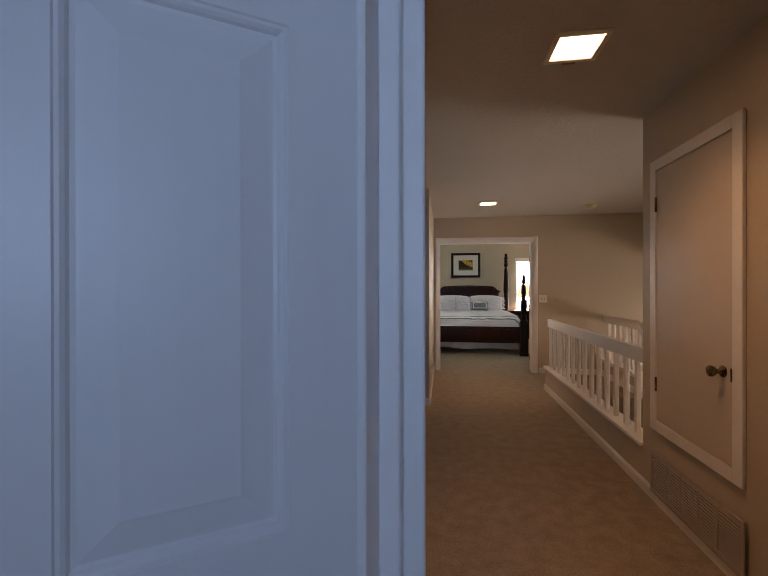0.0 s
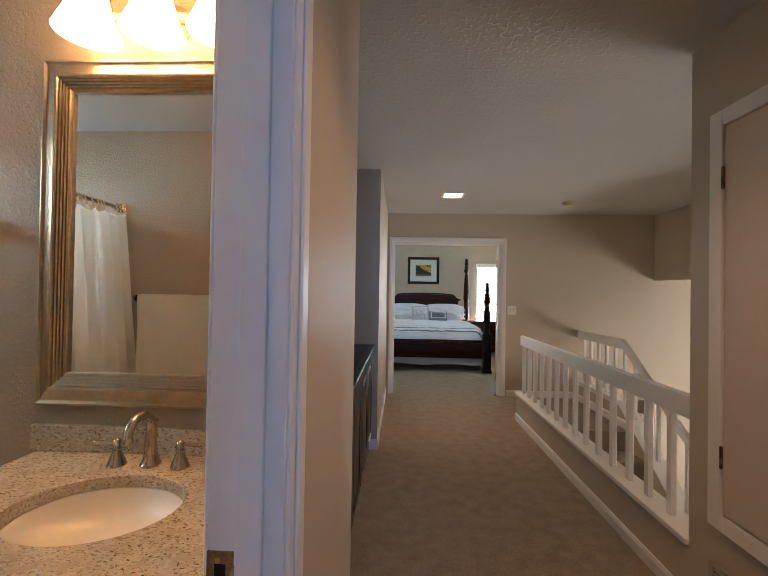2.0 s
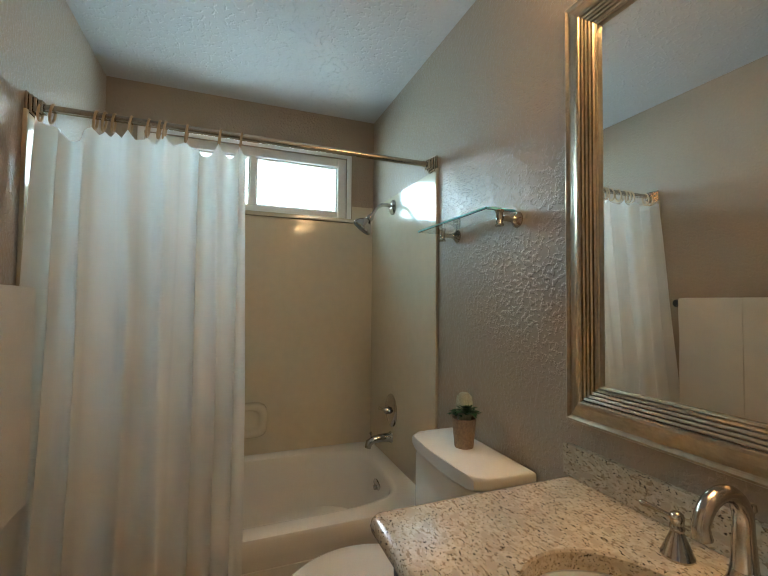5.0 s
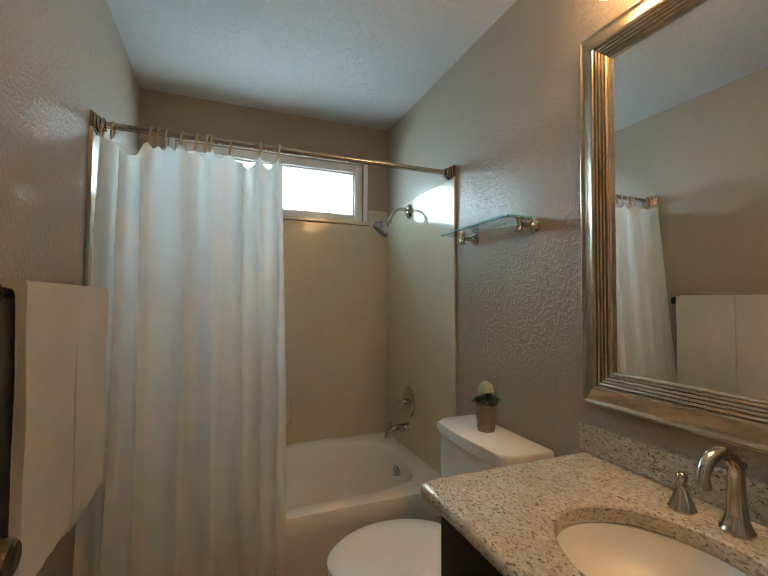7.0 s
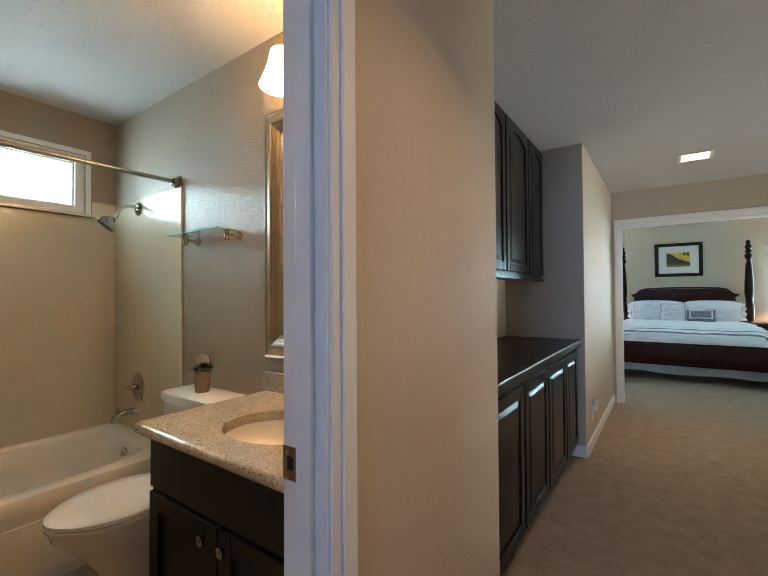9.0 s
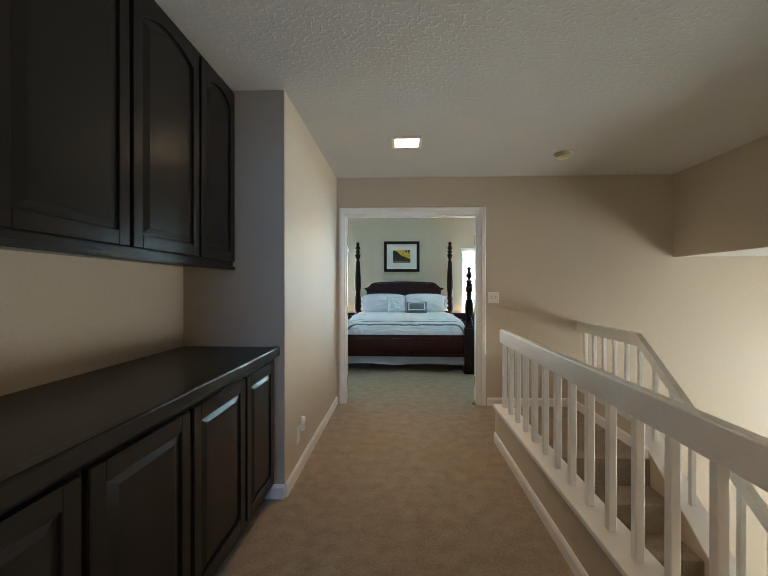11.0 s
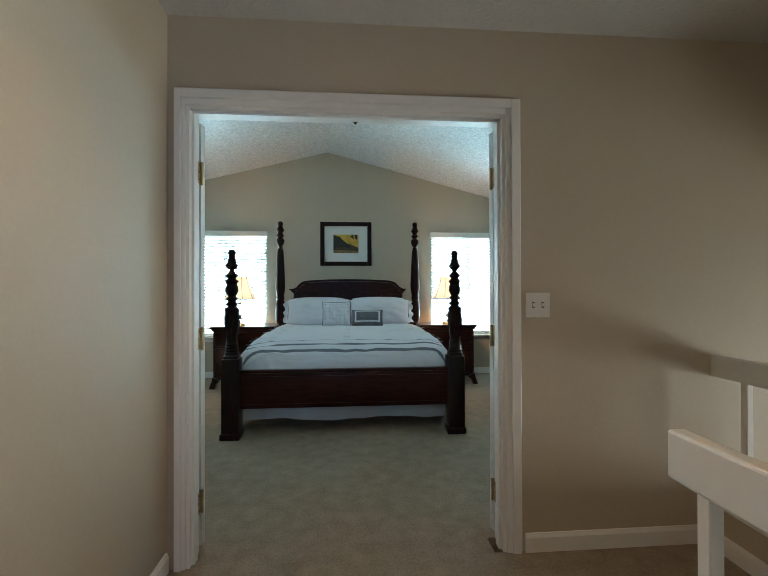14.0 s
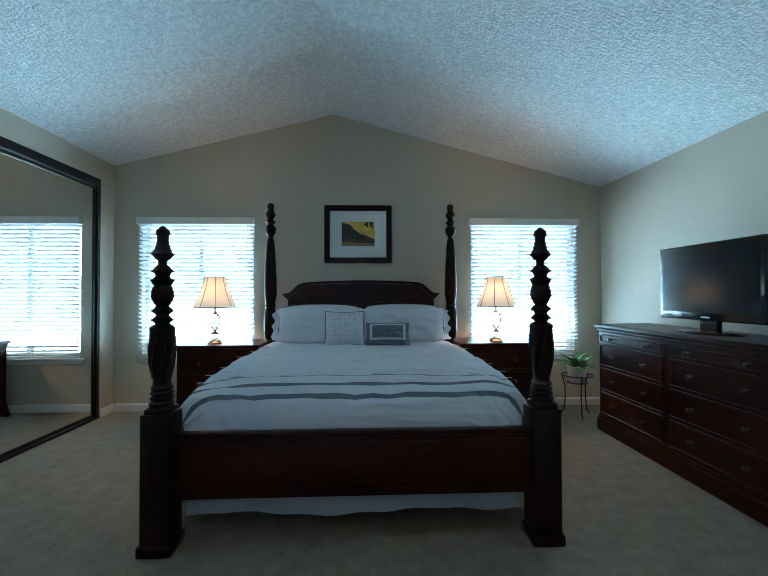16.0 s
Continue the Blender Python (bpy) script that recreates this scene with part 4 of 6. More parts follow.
def cover(u, v, lift=0.0):
    y, z = along(PROF, v)
    side = -1 if u < 0.5 else 1
    cx, dz = along(CROSS, abs(2 * u - 1))
    k = min(1.0, max(0.0, (y - 8.19) / 0.10))
    k = k * k * (3 - 2 * k)
    x = cx * (0.868 / 1.035 * (1 - k) + k)
    dz *= (0.14 + 0.86 * k)
    sx = x * side
    n = noise.noise(Vector((sx * 3.0 + 5, y * 3.0, 2))) * 0.012 + noise.noise(Vector((sx * 9, y * 9, z * 9))) * 0.006
    n -= 0.010 * max(0.0, 1 - abs(noise.noise(Vector((sx * 2.6, y * 5.5, 7)))) * 9) + 0.006 * max(0.0, 1 - abs(noise.noise(Vector((sx * 6, y * 4 + z * 6, 11)))) * 8)
    pull = 0.0
    if v > 0.66:
        pull = 0.022 * noise.noise(Vector((sx * 5, 3, z * 4))) + 0.012 * noise.noise(Vector((sx * 14 + z * 5, 8, z * 5))) + 0.008 * max(0.0, 1 - abs(noise.noise(Vector((sx * 4 + z * 6, 5, z * 9)))) * 8)
    # soft hollows where the quilting stitches hold the cloth down
    if v < 0.40:
        qa, qb = sx / 0.27 - round(sx / 0.27), (y - 8.95) / 0.24 - round((y - 8.95) / 0.24)
        n -= 0.012 * math.exp(-(qa * qa * 14 + qb * qb * 22)) * (1 if abs(dz) < 0.03 else 0)
    fold = 0.014 * math.sin(y * 17 + side) * min(1, max(0, -dz - 0.12) * 5)
    return Vector((BX + side * (x + fold) + n * 0.3, y - lift - pull, z + dz + n + lift))


comf = thing("comforter", pose(0, 0, 0), "white quilted comforter with grey stripes spread over the bed", "comforter")
for v0, v1, rows_, mat_ in ((0.0, 0.393, 60, LINEN), (0.393, 0.412, 3, STRIPE), (0.412, 0.495, 14, LINEN), (0.495, 0.530, 4, STRIPE), (0.530, 0.612, 14, LINEN), (0.612, 0.660, 6, STRIPE), (0.660, 1.0, 44, LINEN)):
    striped = mat_ is STRIPE
    part("stripe" if striped else "cloth", sheet(lambda u, v, a=v0, b=v1: cover(u, a + (b - a) * v), 110, rows_), mat_, comf, "grey woven stripe" if striped else "", smooth=True)
for i in range(-3, 4):
    for j in range(5):
        q = cover(0.5 + i * 0.062, 0.10 + j * 0.072, 0.003)
        part("tuft", bar([q + Vector((-0.035, 0, 0)), q + Vector((0, 0.004, 0.0)), q + Vector((0.035, 0, 0))], 0.0022, 5), LINEN, comf)
skirt = thing("bed_skirt", pose(0, 0, 0), "pale grey-white bed skirt hanging below the mattress", "bed skirt")
part("front", sheet(lambda u, v: Vector((BX - 0.865 + 1.73 * u, 8.185 + 0.008 * math.sin(u * 40) * (1 - v), (0.115 + 0.03 * noise.noise(Vector((u * 3.5, 1, 0)))) * (1 - v) + 0.42 * v)), 90, 4), SKIRTCLOTH, skirt, smooth=True)
for s in (-1, 1):
    part("side", sheet(lambda u, v: Vector((BX + s * (0.955 + 0.01 * math.sin(u * 60) * (1 - v)), 8.22 + 1.9 * u, (0.10 + 0.02 * noise.noise(Vector((u * 5, s, 0)))) * (1 - v) + 0.42 * v)), 90, 4), SKIRTCLOTH, skirt, smooth=True)


def cushion(name, m, w, h, t, mat, label, category, flange=0.0, fmat=None, group=""):
    """A stuffed pillow standing on its long edge, facing -y, base at z = 0."""
    c = thing(name, m, label, category, group)
    bm = bmesh.new()
    n = 36

    def p(u, v, s):
        a, b = 2 * u - 1, 2 * v - 1
        full = max(0.0, (1 - abs(a) ** 3.2)) ** 0.55 * max(0.0, (1 - abs(b) ** 2.4)) ** 0.55
        pinch = 1 - 0.05 * (1 - abs(b)) ** 0 * (1 - b * b) * abs(a) ** 3
        pinch_v = 1 - 0.13 * abs(a) ** 3 if w > 0.6 else 1 - 0.07 * (1 - a * a)
        wr = noise.noise(Vector((a * 3 + w * 9, b * 3, s))) * 0.018 - 0.007 * max(0.0, 1 - abs(noise.noise(Vector((a * 2.2 + w * 31, b * 3.5, s + 4)))) * 7)
        return Vector((a * w / 2 * pinch, s * (t / 2 * full + wr * full), h / 2 + b * h / 2 * pinch_v))
    for s in (-1, 1):
        g = [[bm.verts.new(p(i / n, j / n, s)) for j in range(n + 1)] for i in range(n + 1)]
        for i in range(n):
            for j in range(n):
                bm.faces.new((g[i][j], g[i + 1][j], g[i + 1][j + 1], g[i][j + 1]))
    bmesh.ops.remove_doubles(bm, verts=bm.verts, dist=0.0005)
    part("cover", bm, mat, c, smooth=True)
    if fmat:
        ring = []
        for k in range(48):
            q = k / 48 * 4
            i, f = int(q), q - int(q)
            a, b = [(2 * f - 1, -1), (1, 2 * f - 1), (1 - 2 * f, 1), (-1, 1 - 2 * f)][i]
            ring.append(p((a + 1) / 2, (b + 1) / 2, 1) * 1.0)
        part("piping", bar(ring, 0.0055, 6, True), fmat, c, smooth=True)
    for s in (-1, 1) if flange else ():
        part("flange", sheet(lambda u, v, s=s: Vector((s * (w / 2 - 0.01 + (flange + 0.012 * math.sin(v * 19 + s)) * u), 0.02 * math.sin(v * 14) * u, h * (0.09 + 0.82 * v))), 4, 24), LINEN, c, smooth=True)
    return c


cushion("bed_pillow", pose(BX - 0.40, 9.97, 0.815, -22), 0.70, 0.345, 0.20, LINEN, "back white bed pillow with grey edge against the headboard", "pillow", fmat=GREYCLOTH, group="bed pillows")
cushion("bed_pillow", pose(BX + 0.40, 9.97, 0.815, -22), 0.70, 0.345, 0.20, LINEN, "back white bed pillow with grey edge against the headboard", "pillow", fmat=GREYCLOTH, group="bed pillows")
cushion("bed_pillow", pose(BX - 0.385, 9.83, 0.785, -20), 0.79, 0.365, 0.20, LINEN, "white flanged pillow propped on the bed", "pillow", 0.05, group="bed pillows")
cushion("bed_pillow", pose(BX + 0.400, 9.83, 0.785, -20), 0.79, 0.355, 0.20, LINEN, "white flanged pillow propped on the bed", "pillow", 0.05, group="bed pillows")
dot = cushion("throw_cushion", pose(0.482, 9.66, 0.785, -16, 0, 3), 0.35, 0.31, 0.13, LINEN, "white throw cushion with small grey dashes", "cushion", fmat=GREYCLOTH)
for i in range(7):
    for j in range(6):
        x, z = -0.135 + i * 0.045, 0.035 + j * 0.047
        y = -0.065 * max(0, 1 - abs(x / 0.175) ** 3.2) ** 0.55 * max(0, 1 - abs(z / 0.155 - 1) ** 2.4) ** 0.55 - 0.002
        dx, dz = (0.006, 0.0017) if (i + j) % 2 else (0.0017, 0.006)
        part("dash", cube(x - dx, y - 0.002, z - dz, x + dx, y + 0.012, z + dz), GREYCLOTH, dot)
gr = cushion("throw_cushion", pose(0.860, 9.62, 0.785, -18, 0, -2), 0.39, 0.21, 0.12, GREYCLOTH, "small grey lumbar cushion with a white border", "cushion")
for z0, z1, x0, x1 in ((0.045, 0.060, -0.155, 0.155), (0.172, 0.187, -0.155, 0.155), (0.060, 0.172, -0.155, -0.135), (0.060, 0.172, 0.135, 0.155)):
    part("border", sheet(lambda u, v: Vector((x0 + (x1 - x0) * u, -0.060 * max(0, 1 - abs((x0 + (x1 - x0) * u) / 0.195) ** 3.2) ** 0.55 * max(0, 1 - abs((z0 + (z1 - z0) * v) / 0.105 - 1) ** 2.4) ** 0.55 - 0.010, z0 + (z1 - z0) * v)), 16, 16), LINEN, gr, "white braid border", smooth=True)


PEWTER = material("dark_pewter", (0.10, 0.09, 0.08), 0.4, 1.0, vary=0.2)
# bedside tables and lamps
def drawer_front(parent, x0, x1, z0, z1, y, knobs, mat=MAHOGANY, axis='y'):
    """A drawer front with a raised field and lip; axis says which way it faces (-y, or -x for 'x')."""
    def b(bm, a0, c0, d0, a1, c1, d1, bev):
        if axis == 'y':
            box(bm, a0, c0, d0, a1, c1, d1, bevel=bev, segs=1)
        else:
            box(bm, c0, a0, d0, c1, a1, d1, bevel=bev, segs=1)
    bm = bmesh.new()
    b(bm, x0, y - 0.006, z0, x1, y, z1, 0.0015)
    d = part("drawer", bm, mat, parent)
    lip = bmesh.new()
    for a0, b0, a1, b1 in ((x0, z0, x1, z0 + 0.014), (x0, z1 - 0.014, x1, z1), (x0, z0 + 0.014, x0 + 0.014, z1 - 0.014), (x1 - 0.014, z0 + 0.014, x1, z1 - 0.014)):
        b(lip, a0, y - 0.018, b0, a1, y - 0.006, b1, 0.004)
    part("moulding", lip, mat, d)
    for kx in knobs:
        m = pose(kx, y - 0.006, (z0 + z1) / 2, 90) if axis == 'y' else pose(y - 0.006, kx, (z0 + z1) / 2, 0, -90)
        part("knob", turned([(0.014, 0), (0.014, 0.003), (0.006, 0.006), (0.006, 0.018), (0.015, 0.026), (0.013, 0.034), (0.001, 0.037)], 14, m), PEWTER, d, "small dull metal knob", smooth=True)
    return d


def nightstand(x, w):
    n = thing("nightstand", pose(x, 10.12, 0), "dark mahogany nightstand with drawers beside the bed", "nightstand", "bedside tables")
    h = w / 2
    part("top", cube(-h, -0.29, 0.745, h, 0.29, 0.775, bevel=0.008), MAHOGANY, n)
    part("cornice", cube(-h + 0.02, -0.27, 0.72, h - 0.02, 0.28, 0.745, bevel=0.008), MAHOGANY, n)
    part("body", cube(-h + 0.04, -0.25, 0.10, h - 0.04, 0.28, 0.72, bevel=0.004), MAHOGANY, n)
    for z0, z1 in ((0.13, 0.31), (0.325, 0.505), (0.52, 0.70)):
        drawer_front(n, -h + 0.06, h - 0.06, z0, z1, -0.25, (-0.15, 0.15))
    for sx in (-1, 1):
        for yy in (-0.27, 0.27):
            part("foot", slab([(sx * (h - 0.04), 0.14), (sx * (h - 0.035), 0.10), (sx * (h - 0.01), 0.03), (sx * (h + 0.005), 0.0), (sx * (h - 0.06), 0.0), (sx * (h - 0.08), 0.06), (sx * (h - 0.13), 0.10)], yy - 0.02, yy + 0.02), MAHOGANY, n)
    return n


nightstand(-0.71, 0.80)
nightstand(1.93, 0.76)


def table_lamp(x):
    l = thing("table_lamp", pose(x, 10.0, 0.775), "crystal table lamp with a lit cream pleated shade", "lamp", "bedside lamps")
    part("base", turned([(0.066, 0.0), (0.068, 0.008), (0.062, 0.016), (0.050, 0.022), (0.046, 0.032), (0.025, 0.036)], 28), BRASS, l, "brass foot", smooth=True)
    part("column", turned([(0.020, 0.036), (0.030, 0.050), (0.042, 0.075), (0.036, 0.095), (0.018, 0.105), (0.013, 0.12), (0.026, 0.135), (0.046, 0.17), (0.052, 0.215), (0.045, 0.26), (0.026, 0.285), (0.014, 0.295)], 16), CRYSTAL, l, "cut crystal column")
    part("stem", turned([(0.010, 0.285), (0.010, 0.35), (0.016, 0.355), (0.016, 0.40), (0.006, 0.405)], 14), BRASS, l, smooth=True)
    n = 8
    bm = bmesh.new()
    rows = []
    for k in range(9):
        u = k / 8
        r = 0.190 + (0.092 - 0.190) * (1 - (1 - u) ** 1.35)
        rows.append([bm.verts.new((r * math.cos(2 * math.pi * a / 48), r * math.sin(2 * math.pi * a / 48), 0.345 + 0.285 * u)) for a in range(48)])
    for a, b in zip(rows, rows[1:]):
        for k in range(48):
            bm.faces.new((a[k], a[(k + 1) % 48], b[(k + 1) % 48], b[k]))
    sh = part("shade", bm, LAMPSHADE, l, "glowing cream fabric shade", smooth=True)
    for k in range(n):
        a = 2 * math.pi * (k + 0.5) / n
        part("rib", bar([((0.190 + (0.092 - 0.190) * (1 - (1 - u) ** 1.35) + 0.001) * math.cos(a), (0.190 + (0.092 - 0.190) * (1 - (1 - u) ** 1.35) + 0.001) * math.sin(a), 0.345 + 0.285 * u) for u in [j / 8 for j in range(9)]], 0.0028, 6), STRIPE, sh, "dark seam braid")
    for r, z in ((0.190, 0.345), (0.092, 0.630)):
        part("rim", bar([(r * math.cos(2 * math.pi * k / 40), r * math.sin(2 * math.pi * k / 40), z) for k in range(40)], 0.004, 6, True), STRIPE, sh)
    data = bpy.data.lights.new("bulb", 'POINT')
    data.energy, data.color, data.shadow_soft_size = 26, (1.0, 0.66, 0.38), 0.035
    b = new("bulb", data)
    b.parent, b.location = l, (0, 0, 0.47)
    return l


table_lamp(-0.772)
table_lamp(1.945)

# dresser and television
dr = thing("dresser", pose(2.80, 8.86, 0), "long dark mahogany dresser with two columns of drawers", "dresser")
L = 0.835
part("top", cube(-0.035, -L - 0.03, 0.925, 0.495, L + 0.03, 0.962, bevel=0.010), MAHOGANY, dr)
part("cornice", cube(-0.018, -L - 0.012, 0.895, 0.49, L + 0.012, 0.925, bevel=0.010), MAHOGANY, dr)
part("body", cube(0.0, -L, 0.10, 0.49, L, 0.895, bevel=0.004), MAHOGANY, dr)
part("plinth", cube(-0.022, -L - 0.02, 0.0, 0.49, L + 0.02, 0.115, bevel=0.012), MAHOGANY, dr)
part("plinth_moulding", cube(-0.012, -L - 0.01, 0.115, 0.49, L + 0.01, 0.140, bevel=0.008), MAHOGANY, dr)
for y0, y1 in ((-0.80, -0.03), (0.03, 0.80)):
    drawer_front(dr, y0, y1, 0.80, 0.875, 0.0, (y0 + 0.17, y1 - 0.17), axis='x')
    for z0, z1 in ((0.165, 0.360), (0.375, 0.575), (0.590, 0.785)):
        drawer_front(dr, y0, y1, z0, z1, 0.0, (y0 + 0.19, y1 - 0.19), axis='x')
tv = thing("television", pose(3.02, 8.75, 0.962), "black flat-screen television on the dresser, switched off", "television")
part("bezel", cube(-0.03, -0.425, 0.085, 0.035, 0.425, 0.62, bevel=0.012), GLOSSBLACK, tv, smooth=True)
part("screen", cube(-0.0312, -0.392, 0.140, -0.0302, 0.392, 0.590), SCREEN, tv, "dark glossy screen")
part("rear_housing", cube(0.035, -0.33, 0.13, 0.075, 0.33, 0.56, bevel=0.02), GLOSSBLACK, tv)
part("neck", cube(-0.012, -0.07, 0.015, 0.03, 0.07, 0.095, bevel=0.006), GLOSSBLACK, tv)
bm = turned([(0.24, 0.001), (0.245, 0.006), (0.235, 0.014), (0.12, 0.020), (0.001, 0.020)], 40)
for v in bm.verts:
    v.co.x *= 0.52
part("foot", bm, GLOSSBLACK, tv, smooth=True)
part("badge", cube(-0.0318, -0.035, 0.103, -0.0298, 0.035, 0.115), PLASTIC, tv, "small pale badge")

# plant on its iron stand
st = thing("plant_stand", pose(2.815, 10.12, 0), "black iron three-legged plant stand", "plant stand")
part("ring", bar([(0.15 * math.cos(2 * math.pi * k / 32), 0.15 * math.sin(2 * math.pi * k / 32), 0.41) for k in range(32)], 0.006, 8, True), BLACK, st, smooth=True)
part("lower_ring", bar([(0.10 * math.cos(2 * math.pi * k / 28), 0.10 * math.sin(2 * math.pi * k / 28), 0.335) for k in range(28)], 0.004, 8, True), BLACK, st, smooth=True)
part("plate", turned([(0.10, 0.335), (0.092, 0.338), (0.001, 0.339)], 28), BLACK, st)
for k in range(3):
    a = radians(-100 + 120 * k)
    part("leg", bar([(r * math.cos(a), r * math.sin(a), z) for r, z in ((0.15, 0.41), (0.135, 0.36), (0.115, 0.28), (0.115, 0.15), (0.13, 0.05), (0.155, 0.004))], 0.006, 8), BLACK, st, smooth=True)
pl = thing("potted_plant", pose(2.815, 10.12, 0.34), "green leafy houseplant in a white pot", "plant")
part("pot", turned([(0.065, 0.0), (0.072, 0.01), (0.095, 0.13), (0.104, 0.15), (0.104, 0.165), (0.092, 0.165), (0.085, 0.135), (0.001, 0.13)], 28), WHITEPOT, pl, "white ceramic pot", smooth=True)


def leaf_mesh(bm, m, length, width):
    n = 6
    rows = []
    for k in range(n + 1):
        u = k / n
        w = width * math.sin(math.pi * min(1, u * 0.92 + 0.06)) ** 0.8
        z = 0.35 * length * (u - u * u * 1.3)
        rows.append([bm.verts.new(m @ Vector((-w, length * u, z + w * 0.35))), bm.verts.new(m @ Vector((0, length * u, z))), bm.verts.new(m @ Vector((w, length * u, z + w * 0.35)))])
    for a, b in zip(rows, rows[1:]):
        bm.faces.new((a[0], a[1], b[1], b[0]))
        bm.faces.new((a[1], a[2], b[2], b[1]))
    return bm


rnd = random.Random(4)
for k in range(54):
    a, e = rnd.uniform(0, 360), rnd.uniform(0, 55)
    bm = leaf_mesh(bmesh.new(), pose(rnd.uniform(-0.04, 0.04), rnd.uniform(-0.04, 0.04), 0.14, 0, 0, a) @ pose(0, 0, 0, e), rnd.uniform(0.13, 0.24), rnd.uniform(0.014, 0.028))
    part("leaf", bm, LEAF, pl, smooth=True)

# mirrored sliding closet doors
cl = thing("closet_mirror_doors", pose(-2.03, 8.74, 0), "mirrored sliding closet doors in a dark bronze frame", "closet door", kind="structure")
BRONZE = material("dark_bronze_frame", (0.018, 0.016, 0.015), 0.35, 0.4, vary=0.2)
part("top_track", cube(-0.07, -1.54, 2.335, 0.008, 1.545, 2.418, bevel=0.006), BRONZE, cl)
part("bottom_track", cube(-0.07, -1.54, 0.0, 0.010, 1.545, 0.022, bevel=0.004), BRONZE, cl)
part("jamb", cube(-0.07, 1.50, 0.022, 0.006, 1.545, 2.335, bevel=0.004), BRONZE, cl)
part("jamb", cube(-0.07, -1.54, 0.022, 0.006, -1.50, 2.335, bevel=0.004), BRONZE, cl)
for y0, y1, x in ((-1.50, 0.02, -0.055), (-0.02, 1.495, -0.022)):
    fr = bmesh.new()
    for a0, b0, a1, b1 in ((y0, 0.024, y0 + 0.028, 2.333), (y1 - 0.028, 0.024, y1, 2.333), (y0 + 0.028, 0.024, y1 - 0.028, 0.055), (y0 + 0.028, 2.305, y1 - 0.028, 2.333)):
        box(fr, x - 0.010, a0, b0, x + 0.010, a1, b1, bevel=0.002, segs=1)
    d = part("sliding_door", fr, BRONZE, cl)
    part("mirror", cube(x - 0.004, y0 + 0.028, 0.055, x + 0.002, y1 - 0.028, 2.305), MIRROR, d, "large mirror pane")


# ---- bathroom ----
BW = 2.302
bw = thing("window_3", pose(-2.76, 1.55, 1.82), "high white vinyl slider window over the tub, bright outside", "window", kind="structure")
fr = bmesh.new()
for a0, b0, a1, b1 in ((-0.57, 0.0, -0.515, 0.39), (0.515, 0.0, 0.57, 0.39), (-0.515, 0.0, 0.515, 0.045), (-0.515, 0.335, 0.515, 0.39), (-0.02, 0.045, 0.015, 0.335)):
    box(fr, -0.075, a0, b0, -0.012, a1, b1, bevel=0.004, segs=1)
part("window_frame", fr, PLASTIC, bw)
for y0, y1 in ((-0.515, -0.02), (0.015, 0.515)):
    sash = bmesh.new()
    for a0, b0, a1, b1 in ((y0, 0.045, y0 + 0.010, 0.335), (y1 - 0.010, 0.045, y1, 0.335), (y0 + 0.010, 0.045, y1 - 0.010, 0.055), (y0 + 0.010, 0.325, y1 - 0.010, 0.335)):
        box(sash, -0.060, a0, b0, -0.030, a1, b1, bevel=0.003, segs=1)
    ss = part("sash", sash, PLASTIC, bw)
    g = part("pane", cube(-0.048, y0 + 0.010, 0.055, -0.044, y1 - 0.010, 0.325), GLASS, ss)
    g.visible_shadow = False
tr = bmesh.new()
for a0, b0, a1, b1 in ((-0.60, -0.01, -0.57, 0.42), (0.57, -0.01, 0.60, 0.42), (-0.57, 0.39, 0.57, 0.42)):
    box(tr, 0.0005, a0, b0, 0.010, a1, b1, bevel=0.003, segs=1)
part("trim", tr, TRIM, bw)
part("window_sill", cube(-0.012, -0.62, -0.024, 0.035, 0.62, -0.001, bevel=0.006), ACRYLIC, bw)

sur = thing("tub_surround", pose(0, 0, 0), "glossy cream acrylic panels round the tub", "tub surround", kind="structure")
part("back_panel", boxes((-2.7595, 0.81, 0.39, -2.750, BW - 0.008, 1.795), (-2.7595, 2.155, 1.795, -2.750, BW - 0.008, 1.905), (-2.7595, 0.81, 1.795, -2.750, 0.945, 1.905)), ACRYLIC, sur)
part("side_panel", cube(-2.750, BW - 0.009, 0.39, -1.885, BW - 0.0005, 1.900, bevel=0.002, segs=1), ACRYLIC, sur)
part("side_panel", cube(-2.750, 0.8005, 0.39, -1.885, 0.809, 1.900, bevel=0.002, segs=1), ACRYLIC, sur)
part("edge_strip", cube(-1.885, BW - 0.014, 0.0, -1.872, BW - 0.0005, 1.903, bevel=0.003), ACRYLIC, sur)
part("edge_strip", cube(-1.885, 0.8005, 0.0, -1.872, 0.814, 1.903, bevel=0.003), ACRYLIC, sur)
soap = part("soap_dish", bmesh.new(), ACRYLIC, sur)
bm = bmesh.new()
rim, bowl = [], []
for k in range(32):
    a = 2 * math.pi * k / 32
    c, s_ = math.cos(a), math.sin(a)
    q = (abs(c) ** 4 + abs(s_) ** 4) ** -0.25
    q2 = (abs(c) ** 3 + abs(s_) ** 3) ** (-1 / 3)
    rim.append((c * q, s_ * q, c * q2, s_ * q2))
rows = [[bm.verts.new((x, 1.535 + a * ya, 0.607 + b * zb)) for a, b in [((r[0], r[1]) if w else (r[2], r[3])) for r in rim]]
        for x, ya, zb, w in ((-2.750, 0.117, 0.098, 1), (-2.711, 0.115, 0.096, 1), (-2.705, 0.108, 0.090, 1), (-2.709, 0.082, 0.064, 0), (-2.735, 0.074, 0.056, 0), (-2.7475, 0.055, 0.042, 0))]
